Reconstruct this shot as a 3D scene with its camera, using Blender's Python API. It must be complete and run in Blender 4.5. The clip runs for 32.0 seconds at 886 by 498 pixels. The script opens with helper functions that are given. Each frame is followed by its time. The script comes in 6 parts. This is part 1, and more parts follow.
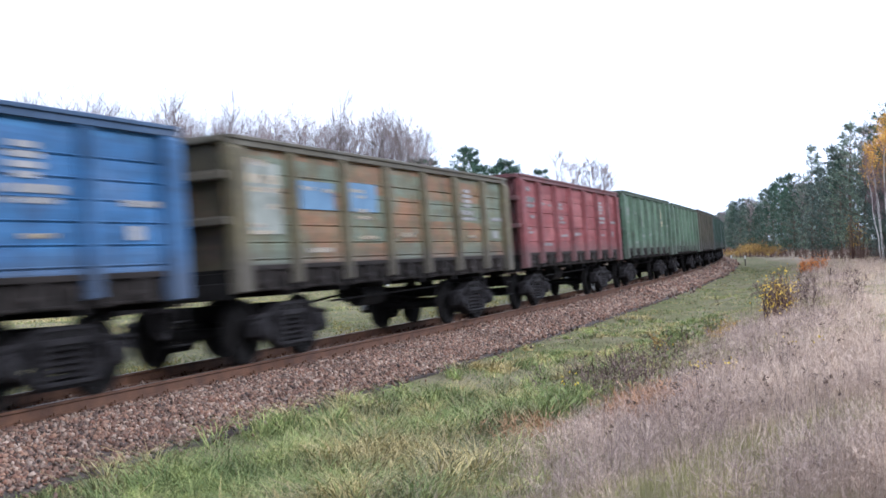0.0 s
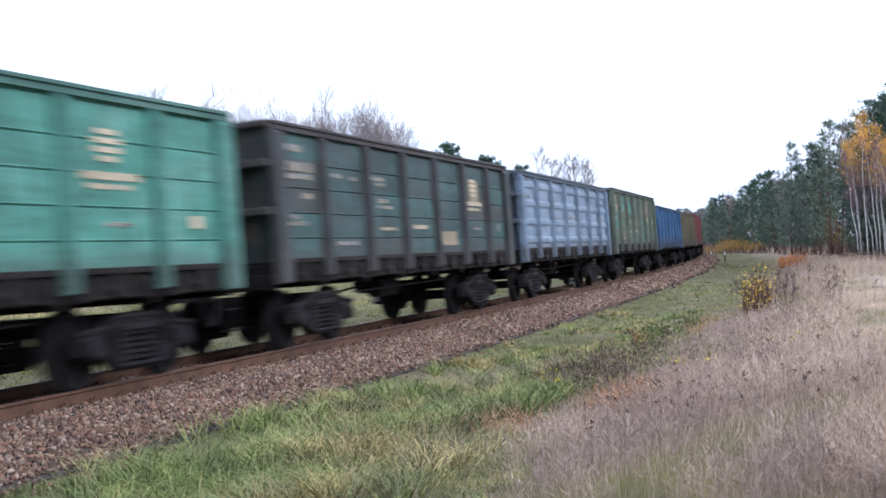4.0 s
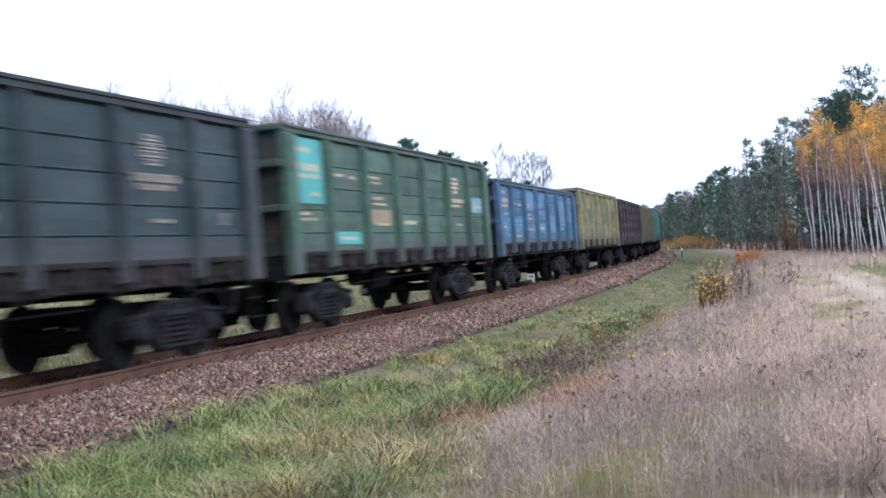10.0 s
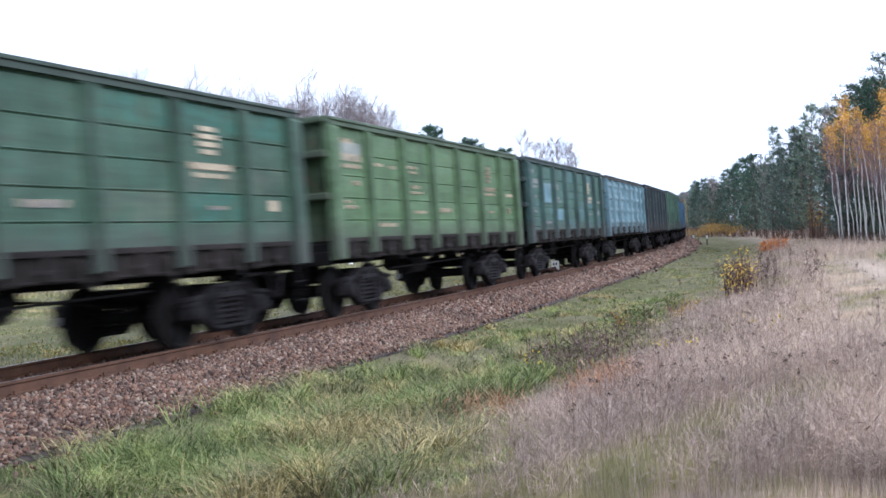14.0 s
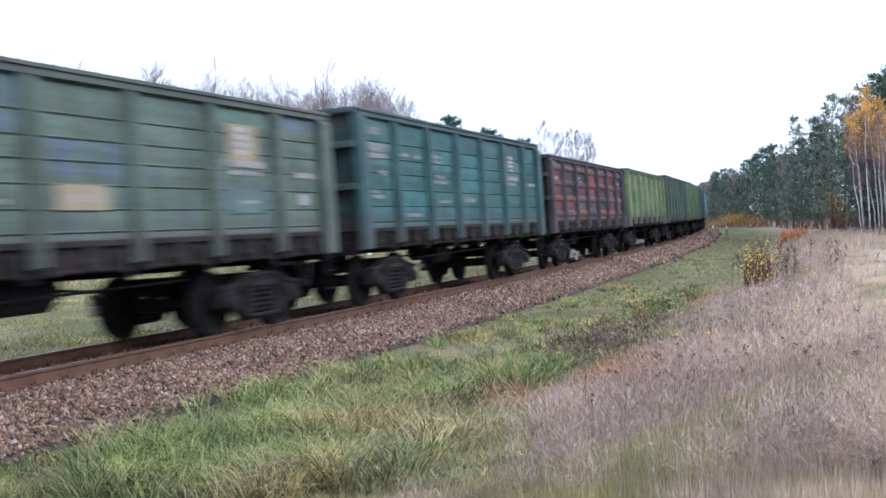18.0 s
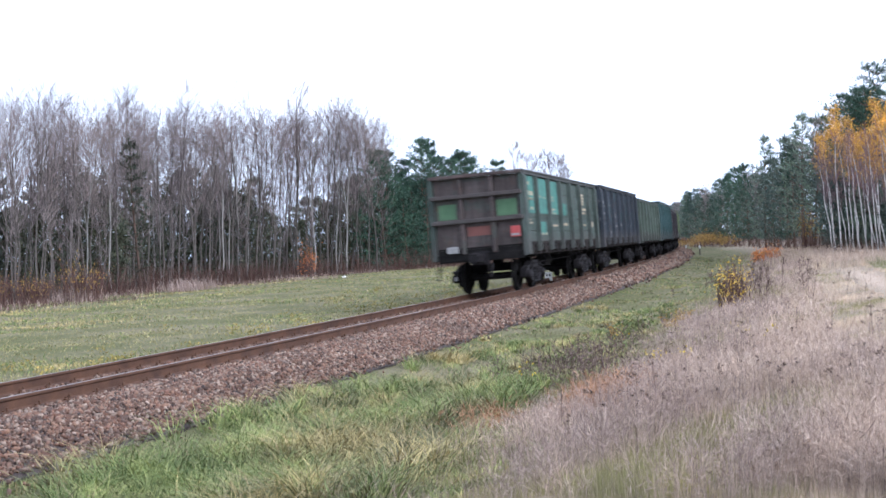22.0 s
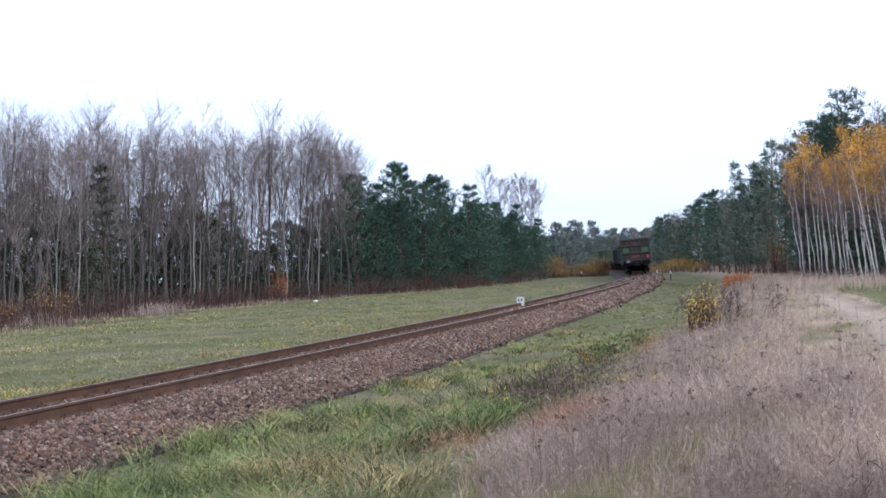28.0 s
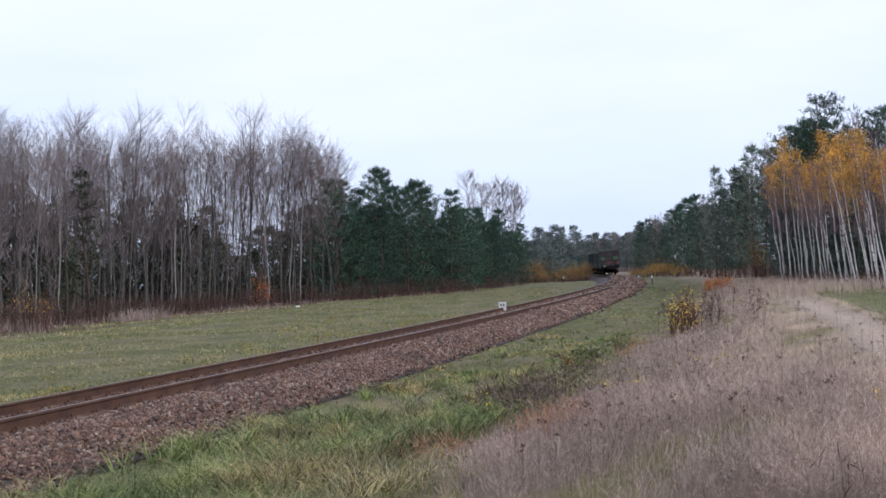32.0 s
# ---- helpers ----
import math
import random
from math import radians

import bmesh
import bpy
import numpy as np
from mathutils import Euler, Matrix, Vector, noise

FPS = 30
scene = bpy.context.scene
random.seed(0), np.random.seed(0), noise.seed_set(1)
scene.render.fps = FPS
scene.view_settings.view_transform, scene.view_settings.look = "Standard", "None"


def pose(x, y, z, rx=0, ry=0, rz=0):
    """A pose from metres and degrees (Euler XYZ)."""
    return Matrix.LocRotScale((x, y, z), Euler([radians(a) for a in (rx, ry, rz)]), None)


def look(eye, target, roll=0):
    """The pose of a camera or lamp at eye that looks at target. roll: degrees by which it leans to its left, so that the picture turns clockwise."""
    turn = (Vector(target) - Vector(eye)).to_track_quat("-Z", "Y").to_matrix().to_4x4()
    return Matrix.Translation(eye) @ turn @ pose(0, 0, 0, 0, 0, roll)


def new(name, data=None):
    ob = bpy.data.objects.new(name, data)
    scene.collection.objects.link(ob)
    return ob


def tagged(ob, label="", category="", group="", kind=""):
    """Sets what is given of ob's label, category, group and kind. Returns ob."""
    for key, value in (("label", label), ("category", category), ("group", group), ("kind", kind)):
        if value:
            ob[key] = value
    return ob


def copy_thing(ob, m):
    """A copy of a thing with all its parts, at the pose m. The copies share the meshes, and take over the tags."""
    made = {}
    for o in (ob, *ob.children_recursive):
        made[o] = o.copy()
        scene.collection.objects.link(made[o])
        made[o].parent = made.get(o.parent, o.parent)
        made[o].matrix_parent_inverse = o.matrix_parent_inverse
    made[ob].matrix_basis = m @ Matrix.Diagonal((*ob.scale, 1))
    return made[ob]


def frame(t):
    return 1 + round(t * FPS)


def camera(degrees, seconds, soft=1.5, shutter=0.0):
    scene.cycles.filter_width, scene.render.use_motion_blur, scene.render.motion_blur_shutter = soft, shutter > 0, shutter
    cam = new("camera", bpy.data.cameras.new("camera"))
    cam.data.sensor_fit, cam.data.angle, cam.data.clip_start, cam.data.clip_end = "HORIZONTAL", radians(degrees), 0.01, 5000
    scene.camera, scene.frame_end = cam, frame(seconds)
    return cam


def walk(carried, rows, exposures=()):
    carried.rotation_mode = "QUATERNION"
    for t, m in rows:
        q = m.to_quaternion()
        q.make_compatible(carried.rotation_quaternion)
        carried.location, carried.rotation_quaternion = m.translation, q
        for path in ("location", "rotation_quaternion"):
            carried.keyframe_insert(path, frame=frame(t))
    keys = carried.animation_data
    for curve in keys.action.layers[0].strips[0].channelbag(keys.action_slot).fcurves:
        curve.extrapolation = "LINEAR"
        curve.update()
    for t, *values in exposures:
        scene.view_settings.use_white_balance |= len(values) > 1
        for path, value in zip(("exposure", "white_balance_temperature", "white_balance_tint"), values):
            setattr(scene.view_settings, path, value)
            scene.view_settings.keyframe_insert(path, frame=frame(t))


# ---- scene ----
# ---- camera: a hand-held view from a bank beside the line ----
cam = camera(42.4, 32.0, soft=1.6, shutter=0.8)
EYE = (0.0, 0.0, 1.453)
TURNS = [  # seconds, yaw, pitch, roll
    (0, 4.45, 0.50, 2.66),
    (0.5, 4.46, 0.69, 2.71),
    (1, 4.17, 0.85, 2.66),
    (1.5, 4.07, 0.41, 2.41),
    (2, 3.59, 0.02, 2.23),
    (2.5, 3.59, 0.25, 2.48),
    (3, 3.52, 0.21, 2.45),
    (3.5, 3.62, 0.19, 2.58),
    (5.5, 2.70, 0.59, 2.44),
    (6, 2.51, 0.38, 2.39),
    (6.5, 2.46, 0.37, 2.64),
    (7, 2.12, 0.39, 2.62),
    (7.5, 2.04, 0.30, 2.63),
    (8, 2.03, 0.29, 2.81),
    (8.5, 1.69, 0.16, 2.72),
    (9, 1.52, 0.27, 2.66),
    (9.5, 1.54, -0.09, 2.60),
    (10, 1.44, -0.05, 2.62),
    (10.5, 1.44, -0.12, 2.39),
    (11, 1.83, -0.47, 1.96),
    (11.5, 2.11, -0.42, 2.17),
    (12, 2.31, -0.58, 2.23),
    (12.5, 2.55, -0.70, 2.55),
    (13, 2.60, -0.85, 2.62),
    (13.5, 2.60, -0.73, 2.45),
    (15.5, 2.79, -0.59, 2.50),
    (16, 2.92, -0.62, 2.40),
    (16.5, 3.09, -0.61, 2.46),
    (17, 3.23, -0.84, 2.33),
    (17.5, 3.30, -0.84, 2.46),
    (18, 3.58, -1.09, 2.45),
    (18.5, 3.60, -0.84, 2.60),
    (19, 3.60, -0.75, 2.88),
    (19.5, 3.42, -0.49, 2.95),
    (20, 3.25, -0.37, 2.60),
    (20.5, 3.17, -0.22, 2.74),
    (21, 2.86, -0.38, 2.80),
    (21.5, 2.65, -0.21, 2.78),
    (22, 2.30, -0.05, 2.96),
    (22.5, 2.48, -0.03, 2.91),
    (23, 2.32, 0.18, 3.03),
    (23.5, 2.06, 0.02, 3.07),
    (24, 1.90, 0.34, 3.13),
    (24.5, 1.56, 0.40, 3.07),
    (25, 1.26, 0.37, 2.94),
    (25.5, 1.25, 0.58, 3.02),
    (27.5, 1.06, 1.04, 2.99),
    (28, 0.90, 1.11, 2.77),
    (28.5, 0.55, 1.11, 2.88),
    (29, 0.58, 1.22, 3.00),
    (29.5, 0.65, 1.31, 3.01),
    (30, 0.46, 1.47, 2.85),
    (30.5, 0.27, 1.50, 2.84),
    (31, 0.27, 1.42, 2.82),
    (31.5, 0.10, 1.30, 2.99),
    (32, -0.00, 1.32, 2.91),
]
EXPOSE = [(0.0, 1.03, 5680, 17), (3.0, 0.84, 5660, 17), (8.0, 0.92, 5620, 17), (13.0, 0.92, 5600, 17), (18.0, 1.0, 5600, 17), (21.0, 1.12, 5620, 17), (23.0, 0.84, 5640, 17), (25.0, 0.64, 5660, 17), (28.0, 0.46, 5620, 17), (30.0, 0.27, 5700, 19), (32.0, 0.10, 5840, 20)]
walk(cam, [(t, pose(*EYE, 90 + p, r, y)) for t, y, p, r in TURNS], EXPOSE)

# ---- overcast sky and a veiled sun ----
SUN_ELEVATION, SUN_TURN = radians(32), radians(125)
world = bpy.data.worlds.new("overcast_sky")
scene.world = world
world.use_nodes = True
wn, wl = world.node_tree.nodes, world.node_tree.links
wn.clear()
sky = wn.new("ShaderNodeTexSky")
sky.sky_type, sky.sun_disc = "NISHITA", False
sky.sun_elevation, sky.sun_rotation = SUN_ELEVATION, SUN_TURN
sky.air_density, sky.dust_density = 1.0, 3.0
sky_level = wn.new("ShaderNodeVectorMath")
sky_level.operation = "SCALE"
sky_level.inputs[3].default_value = 0.10
wl.new(sky.outputs[0], sky_level.inputs[0])
coord = wn.new("ShaderNodeTexCoord")
clouds = wn.new("ShaderNodeTexNoise")
clouds.inputs["Scale"].default_value, clouds.inputs["Detail"].default_value = 2.2, 5.0
squash = wn.new("ShaderNodeMapping")
squash.inputs["Scale"].default_value = (1, 1, 5)
wl.new(coord.outputs["Generated"], squash.inputs[0])
wl.new(squash.outputs[0], clouds.inputs["Vector"])
split = wn.new("ShaderNodeSeparateXYZ")
wl.new(coord.outputs["Generated"], split.inputs[0])
rise = wn.new("ShaderNodeValToRGB")  # pale blue-grey low down, brighter cloud above
rise.color_ramp.elements[0].position, rise.color_ramp.elements[0].color = 0.0, (0.80, 0.90, 1.0, 1)
rise.color_ramp.elements[1].position, rise.color_ramp.elements[1].color = 0.30, (1.0, 1.04, 1.08, 1)
mid = rise.color_ramp.elements.new(0.10)
mid.color = (0.86, 0.95, 1.03, 1)
wl.new(split.outputs[2], rise.inputs[0])
tone = wn.new("ShaderNodeValToRGB")
tone.color_ramp.elements[0].position, tone.color_ramp.elements[0].color = 0.35, (0.93, 0.96, 1.0, 1)
tone.color_ramp.elements[1].position, tone.color_ramp.elements[1].color = 0.65, (1.05, 1.04, 1.03, 1)
wl.new(clouds.outputs[0], tone.inputs[0])
cover = wn.new("ShaderNodeMix")
cover.data_type, cover.blend_type = "RGBA", "MULTIPLY"
cover.inputs[0].default_value = 1.0
wl.new(rise.outputs[0], cover.inputs[6])
wl.new(tone.outputs[0], cover.inputs[7])
veil = wn.new("ShaderNodeMix")  # cloud cover over the clear sky
veil.data_type = "RGBA"
veil.inputs[0].default_value = 0.88
wl.new(sky_level.outputs[0], veil.inputs[6])
wl.new(cover.outputs[2], veil.inputs[7])
back = wn.new("ShaderNodeBackground")
back.inputs[1].default_value = 1.0
wl.new(veil.outputs[2], back.inputs[0])
wout = wn.new("ShaderNodeOutputWorld")
wl.new(back.outputs[0], wout.inputs[0])

sun = new("sun", bpy.data.lights.new("sun", "SUN"))
sun.data.energy, sun.data.angle, sun.data.color = 1.5, radians(25), (1.0, 0.985, 0.965)
sun.matrix_world = look([60 * math.sin(SUN_TURN) * math.cos(SUN_ELEVATION), 60 * math.cos(SUN_TURN) * math.cos(SUN_ELEVATION), 60 * math.sin(SUN_ELEVATION)], (0, 0, 0))


# ---- materials ----
def shader(name):
    m = bpy.data.materials.new(name)
    m.use_nodes = True
    n, l = m.node_tree.nodes, m.node_tree.links
    return m, n, l, n["Principled BSDF"]


def noise_tex(n, l, scale, detail=6.0, rough=0.6, stretch=None, source="Object"):
    c = n.new("ShaderNodeTexCoord")
    t = n.new("ShaderNodeTexNoise")
    t.inputs["Scale"].default_value, t.inputs["Detail"].default_value, t.inputs["Roughness"].default_value = scale, detail, rough
    out = c.outputs[source]
    if stretch:
        mp = n.new("ShaderNodeMapping")
        mp.inputs["Scale"].default_value = stretch
        l.new(out, mp.inputs[0])
        out = mp.outputs[0]
    l.new(out, t.inputs["Vector"])
    return t.outputs[0]


def ramp(n, l, source, *stops):
    r = n.new("ShaderNodeValToRGB")
    e = r.color_ramp.elements
    e[0].position, e[0].color = stops[0][0], (*stops[0][1], 1)
    e[1].position, e[1].color = stops[-1][0], (*stops[-1][1], 1)
    for p, c in stops[1:-1]:
        k = e.new(p)
        k.color = (*c, 1)
    l.new(source, r.inputs[0])
    return r.outputs[0]


def blend(n, l, fac, a, b, how="MIX"):
    m = n.new("ShaderNodeMix")
    m.data_type, m.blend_type = "RGBA", how
    for slot, v in ((0, fac), (6, a), (7, b)):
        if isinstance(v, (int, float)):
            m.inputs[slot].default_value = v
        elif isinstance(v, tuple):
            m.inputs[slot].default_value = (*v, 1)
        else:
            l.new(v, m.inputs[slot])
    return m.outputs[2]


def maths(n, l, how, a, b=0.0, c=0.0):
    m = n.new("ShaderNodeMath")
    m.operation = how
    for i, v in enumerate((a, b, c)):
        if isinstance(v, (int, float)):
            m.inputs[i].default_value = v
        else:
            l.new(v, m.inputs[i])
    return m.outputs[0]


def relief(n, l, bsdf, source, strength=0.3, distance=0.01):
    b = n.new("ShaderNodeBump")
    b.inputs["Strength"].default_value, b.inputs["Distance"].default_value = strength, distance
    l.new(source, b.inputs["Height"])
    l.new(b.outputs[0], bsdf.inputs["Normal"])


def mottled(name, dark, light, scale=8.0, rough=0.8, metal=0.0, fine=60.0, bump=0.25, random_tone=0.0, island_tone=0.0):
    """A surface whose colour wanders between two tones at two scales."""
    m, n, l, b = shader(name)
    a, f = noise_tex(n, l, scale), noise_tex(n, l, fine, 3)
    c = blend(n, l, ramp(n, l, a, (0.3, (0, 0, 0)), (0.7, (1, 1, 1))), dark, light)
    c = blend(n, l, 0.35, c, ramp(n, l, f, (0.3, (0.35, 0.35, 0.35)), (0.7, (1, 1, 1))), "MULTIPLY")
    if random_tone:
        o = n.new("ShaderNodeObjectInfo")
        c = blend(n, l, random_tone, c, ramp(n, l, o.outputs["Random"], (0, (0.25, 0.24, 0.24)), (1, (1.7, 1.6, 1.55))), "MULTIPLY")
    if island_tone:
        g = n.new("ShaderNodeNewGeometry")
        c = blend(n, l, island_tone, c, ramp(n, l, g.outputs["Random Per Island"], (0, (0.22, 0.22, 0.22)), (1, (1.75, 1.65, 1.6))), "MULTIPLY")
    l.new(c, b.inputs["Base Color"])
    b.inputs["Roughness"].default_value, b.inputs["Metallic"].default_value = rough, metal
    if bump:
        relief(n, l, b, f, bump)
    return m


def leafy(name, *tones, rough=0.75, clump=0.0, each=0.0):
    """Blades, leaves, needles: each loose piece takes its own tone."""
    m, n, l, b = shader(name)
    g = n.new("ShaderNodeNewGeometry")
    step = 1.0 / max(1, len(tones) - 1)
    c = ramp(n, l, g.outputs["Random Per Island"], *[(i * step, t) for i, t in enumerate(tones)])
    big = noise_tex(n, l, 0.7, 3)
    c = blend(n, l, 0.6, c, ramp(n, l, big, (0.3, (0.6, 0.6, 0.6)), (0.7, (1.25, 1.25, 1.25))), "MULTIPLY")
    if clump:  # shaded gaps and lighter tips put into the colour by noise, clump by clump
        c = blend(n, l, clump, c, ramp(n, l, noise_tex(n, l, 1.9, 3), (0.34, (0.38, 0.42, 0.45)), (0.5, (0.9, 0.9, 0.9)), (0.66, (1.75, 1.6, 1.35))), "MULTIPLY")
    if each:
        o = n.new("ShaderNodeObjectInfo")
        c = blend(n, l, each, c, ramp(n, l, o.outputs["Random"], (0, (0.55, 0.58, 0.62)), (1, (1.4, 1.35, 1.2))), "MULTIPLY")
    l.new(c, b.inputs["Base Color"])
    b.inputs["Roughness"].default_value = rough
    b.inputs["Specular IOR Level"].default_value = 0.15
    return m


def wagon_paint(name, base, patch, patch2, amount=0.3, rust=0.35):
    """Faded railway paint: repainted fields panel by panel, blotches, streaks, scraped seams, rust and grime."""
    m, n, l, b = shader(name)
    c = n.new("ShaderNodeTexCoord")
    s = n.new("ShaderNodeSeparateXYZ")
    l.new(c.outputs["Object"], s.inputs[0])
    o = n.new("ShaderNodeObjectInfo")
    shift = n.new("ShaderNodeVectorMath")  # every panel shows another stretch of the pattern
    shift.operation = "MULTIPLY_ADD"
    l.new(o.outputs["Random"], shift.inputs[0])
    shift.inputs[1].default_value = (61.0, 37.0, 83.0)
    l.new(c.outputs["Object"], shift.inputs[2])

    def tex(scale, detail=6.0, rough=0.6, stretch=None):
        t = n.new("ShaderNodeTexNoise")
        t.inputs["Scale"].default_value, t.inputs["Detail"].default_value, t.inputs["Roughness"].default_value = scale, detail, rough
        out = shift.outputs[0]
        if stretch:
            mp = n.new("ShaderNodeMapping")
            mp.inputs["Scale"].default_value = stretch
            l.new(out, mp.inputs[0])
            out = mp.outputs[0]
        l.new(out, t.inputs["Vector"])
        return t.outputs[0]

    wob = tex(3.0, 4)
    up = maths(n, l, "ADD", s.outputs[2], maths(n, l, "MULTIPLY", wob, 0.14))
    band = maths(n, l, "FLOOR", maths(n, l, "DIVIDE", up, 0.43))
    w = n.new("ShaderNodeTexWhiteNoise")
    w.noise_dimensions = "2D"
    k = n.new("ShaderNodeCombineXYZ")
    l.new(maths(n, l, "MULTIPLY", o.outputs["Random"], 97.0), k.inputs[0])
    l.new(band, k.inputs[1])
    l.new(k.outputs[0], w.inputs["Vector"])
    grey = sum(base) / 3
    chalk = tuple(0.80 * v + 0.20 * grey + 0.015 for v in base)  # weathered, chalky paint
    tone = ramp(n, l, tex(1.1, 8, 0.65), (0.28, tuple(v * 0.55 for v in base)), (0.50, base), (0.72, tuple(min(1, v * 1.15) for v in chalk)))
    is1 = maths(n, l, "LESS_THAN", w.outputs["Value"], amount * 0.6)
    is2 = maths(n, l, "GREATER_THAN", w.outputs["Value"], 1 - amount * 0.4)
    wear = ramp(n, l, tex(2.6, 8, 0.7), (0.42, (0, 0, 0)), (0.56, (1, 1, 1)))
    col = blend(n, l, maths(n, l, "MULTIPLY", maths(n, l, "MULTIPLY", is1, wear), 0.75), tone, patch)
    col = blend(n, l, maths(n, l, "MULTIPLY", maths(n, l, "MULTIPLY", is2, wear), 0.75), col, patch2)
    spotty = ramp(n, l, tex(1.7, 5, 0.55), (0.57, (0, 0, 0)), (0.62, (1, 1, 1)))  # odd dabs of another paint
    col = blend(n, l, maths(n, l, "MULTIPLY", spotty, min(0.55, amount)), col, patch)
    streak = tex(9.0, 5, 0.6, (1, 1, 0.10))
    col = blend(n, l, 0.75, col, ramp(n, l, streak, (0.30, (0.42, 0.40, 0.39)), (0.60, (1.06, 1.06, 1.06))), "MULTIPLY")
    smear = tex(3.2, 6, 0.7, (0.35, 0.35, 2.2))  # rubbed and dusty bands along the boards
    col = blend(n, l, 0.6, col, ramp(n, l, smear, (0.30, (0.50, 0.48, 0.47)), (0.58, (1.08, 1.08, 1.08))), "MULTIPLY")
    spot = ramp(n, l, tex(2.8, 9, 0.72), (0.60 - 0.14 * rust, (0, 0, 0)), (0.70 - 0.10 * rust, (1, 1, 1)))
    col = blend(n, l, maths(n, l, "MULTIPLY", spot, min(1.0, rust * 1.5)), col, (0.075, 0.040, 0.027))
    chip = ramp(n, l, tex(17.0, 6, 0.7), (0.66, (0, 0, 0)), (0.70, (1, 1, 1)))
    col = blend(n, l, maths(n, l, "MULTIPLY", chip, 0.8), col, (0.055, 0.034, 0.025))
    dirt = ramp(n, l, maths(n, l, "ADD", s.outputs[2], maths(n, l, "MULTIPLY", wob, 0.5)), (0.25, (1, 1, 1)), (0.62, (0, 0, 0)))
    col = blend(n, l, maths(n, l, "MULTIPLY", dirt, 0.55), col, (0.05, 0.045, 0.042))
    l.new(col, b.inputs["Base Color"])
    b.inputs["Roughness"].default_value = 0.62
    b.inputs["Specular IOR Level"].default_value = 0.35
    relief(n, l, b, tex(25, 5), 0.2, 0.006)
    return m


RAIL_STEEL = mottled("rusty_rail_steel", (0.050, 0.022, 0.012), (0.125, 0.058, 0.029), 3, 0.7, 0.2, 90)
RAIL_HEAD = mottled("worn_rail_head", (0.10, 0.085, 0.075), (0.22, 0.2, 0.19), 2, 0.38, 0.7, 40, 0.1)
SLEEPER = mottled("weathered_sleeper", (0.045, 0.035, 0.03), (0.11, 0.09, 0.08), 5, 0.9, 0, 50, 0.4, 0.5)


def granite(name, source):
    """Crushed granite: every chip red-brown, grey or pale of its own, dusty and fine-grained."""
    m, n, l, b = shader(name)
    if source == "island":
        pick = n.new("ShaderNodeNewGeometry").outputs["Random Per Island"]
    else:
        pick = n.new("ShaderNodeObjectInfo").outputs["Random"]
    c = ramp(n, l, pick, (0.0, (0.024, 0.018, 0.015)), (0.2, (0.160, 0.076, 0.046)), (0.42, (0.070, 0.047, 0.036)), (0.64, (0.235, 0.132, 0.083)), (0.85, (0.17, 0.126, 0.097)), (1.0, (0.36, 0.27, 0.205)))
    grain = noise_tex(n, l, 60, 4)
    c = blend(n, l, 0.4, c, ramp(n, l, grain, (0.3, (0.5, 0.5, 0.5)), (0.7, (1.2, 1.2, 1.2))), "MULTIPLY")
    c = blend(n, l, 0.5, c, ramp(n, l, noise_tex(n, l, 0.8, 4), (0.35, (0.6, 0.58, 0.56)), (0.65, (1.2, 1.2, 1.2))), "MULTIPLY")
    l.new(c, b.inputs["Base Color"])
    b.inputs["Roughness"].default_value = 0.85
    relief(n, l, b, grain, 0.4)
    return m


STONE, STONE_ONE = granite("red_granite_ballast", "island"), granite("red_granite_stone", "object")
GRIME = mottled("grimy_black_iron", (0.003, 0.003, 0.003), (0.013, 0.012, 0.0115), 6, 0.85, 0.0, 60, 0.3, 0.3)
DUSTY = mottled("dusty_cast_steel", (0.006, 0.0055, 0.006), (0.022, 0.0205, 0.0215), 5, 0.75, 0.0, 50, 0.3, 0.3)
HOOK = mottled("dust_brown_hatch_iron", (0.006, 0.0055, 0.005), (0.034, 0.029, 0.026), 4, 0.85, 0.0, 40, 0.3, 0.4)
for _iron in (GRIME, DUSTY, HOOK):
    _iron.node_tree.nodes["Principled BSDF"].inputs["Specular IOR Level"].default_value = 0.15
WHITE = mottled("chipped_white_paint", (0.55, 0.55, 0.52), (0.8, 0.8, 0.78), 12, 0.6)
RED = mottled("signal_red_paint", (0.28, 0.035, 0.035), (0.38, 0.06, 0.055), 12, 0.5)
INK = mottled("black_lettering", (0.02, 0.02, 0.02), (0.05, 0.05, 0.05), 20, 0.7)
CREAM = mottled("faded_cream_lettering", (0.32, 0.26, 0.17), (0.52, 0.44, 0.31), 14, 0.7)
LETTER = mottled("faded_white_lettering", (0.18, 0.18, 0.175), (0.31, 0.305, 0.295), 14, 0.7)
TEAL_FIELD = mottled("fresh_teal_paint", (0.035, 0.125, 0.1), (0.06, 0.215, 0.17), 2.6, 0.6)
GREEN_FIELD = mottled("fresh_green_paint", (0.045, 0.11, 0.05), (0.07, 0.15, 0.07), 4, 0.6)
ORANGE_FIELD = mottled("red_primer_paint", (0.14, 0.05, 0.038), (0.19, 0.07, 0.055), 4, 0.7)
BRIGHT_TEAL = mottled("bright_teal_paint", (0.05, 0.22, 0.2), (0.08, 0.36, 0.33), 2.6, 0.6)
DULL_FIELD = mottled("dull_teal_paint", (0.04, 0.065, 0.06), (0.08, 0.125, 0.115), 2.6, 0.7)
SKY_FIELD = mottled("light_blue_paint", (0.06, 0.13, 0.15), (0.19, 0.32, 0.36), 2.6, 0.6)
PALE_BLUE_FIELD = mottled("faded_blue_paint", (0.045, 0.1, 0.17), (0.12, 0.23, 0.34), 2.6, 0.6)
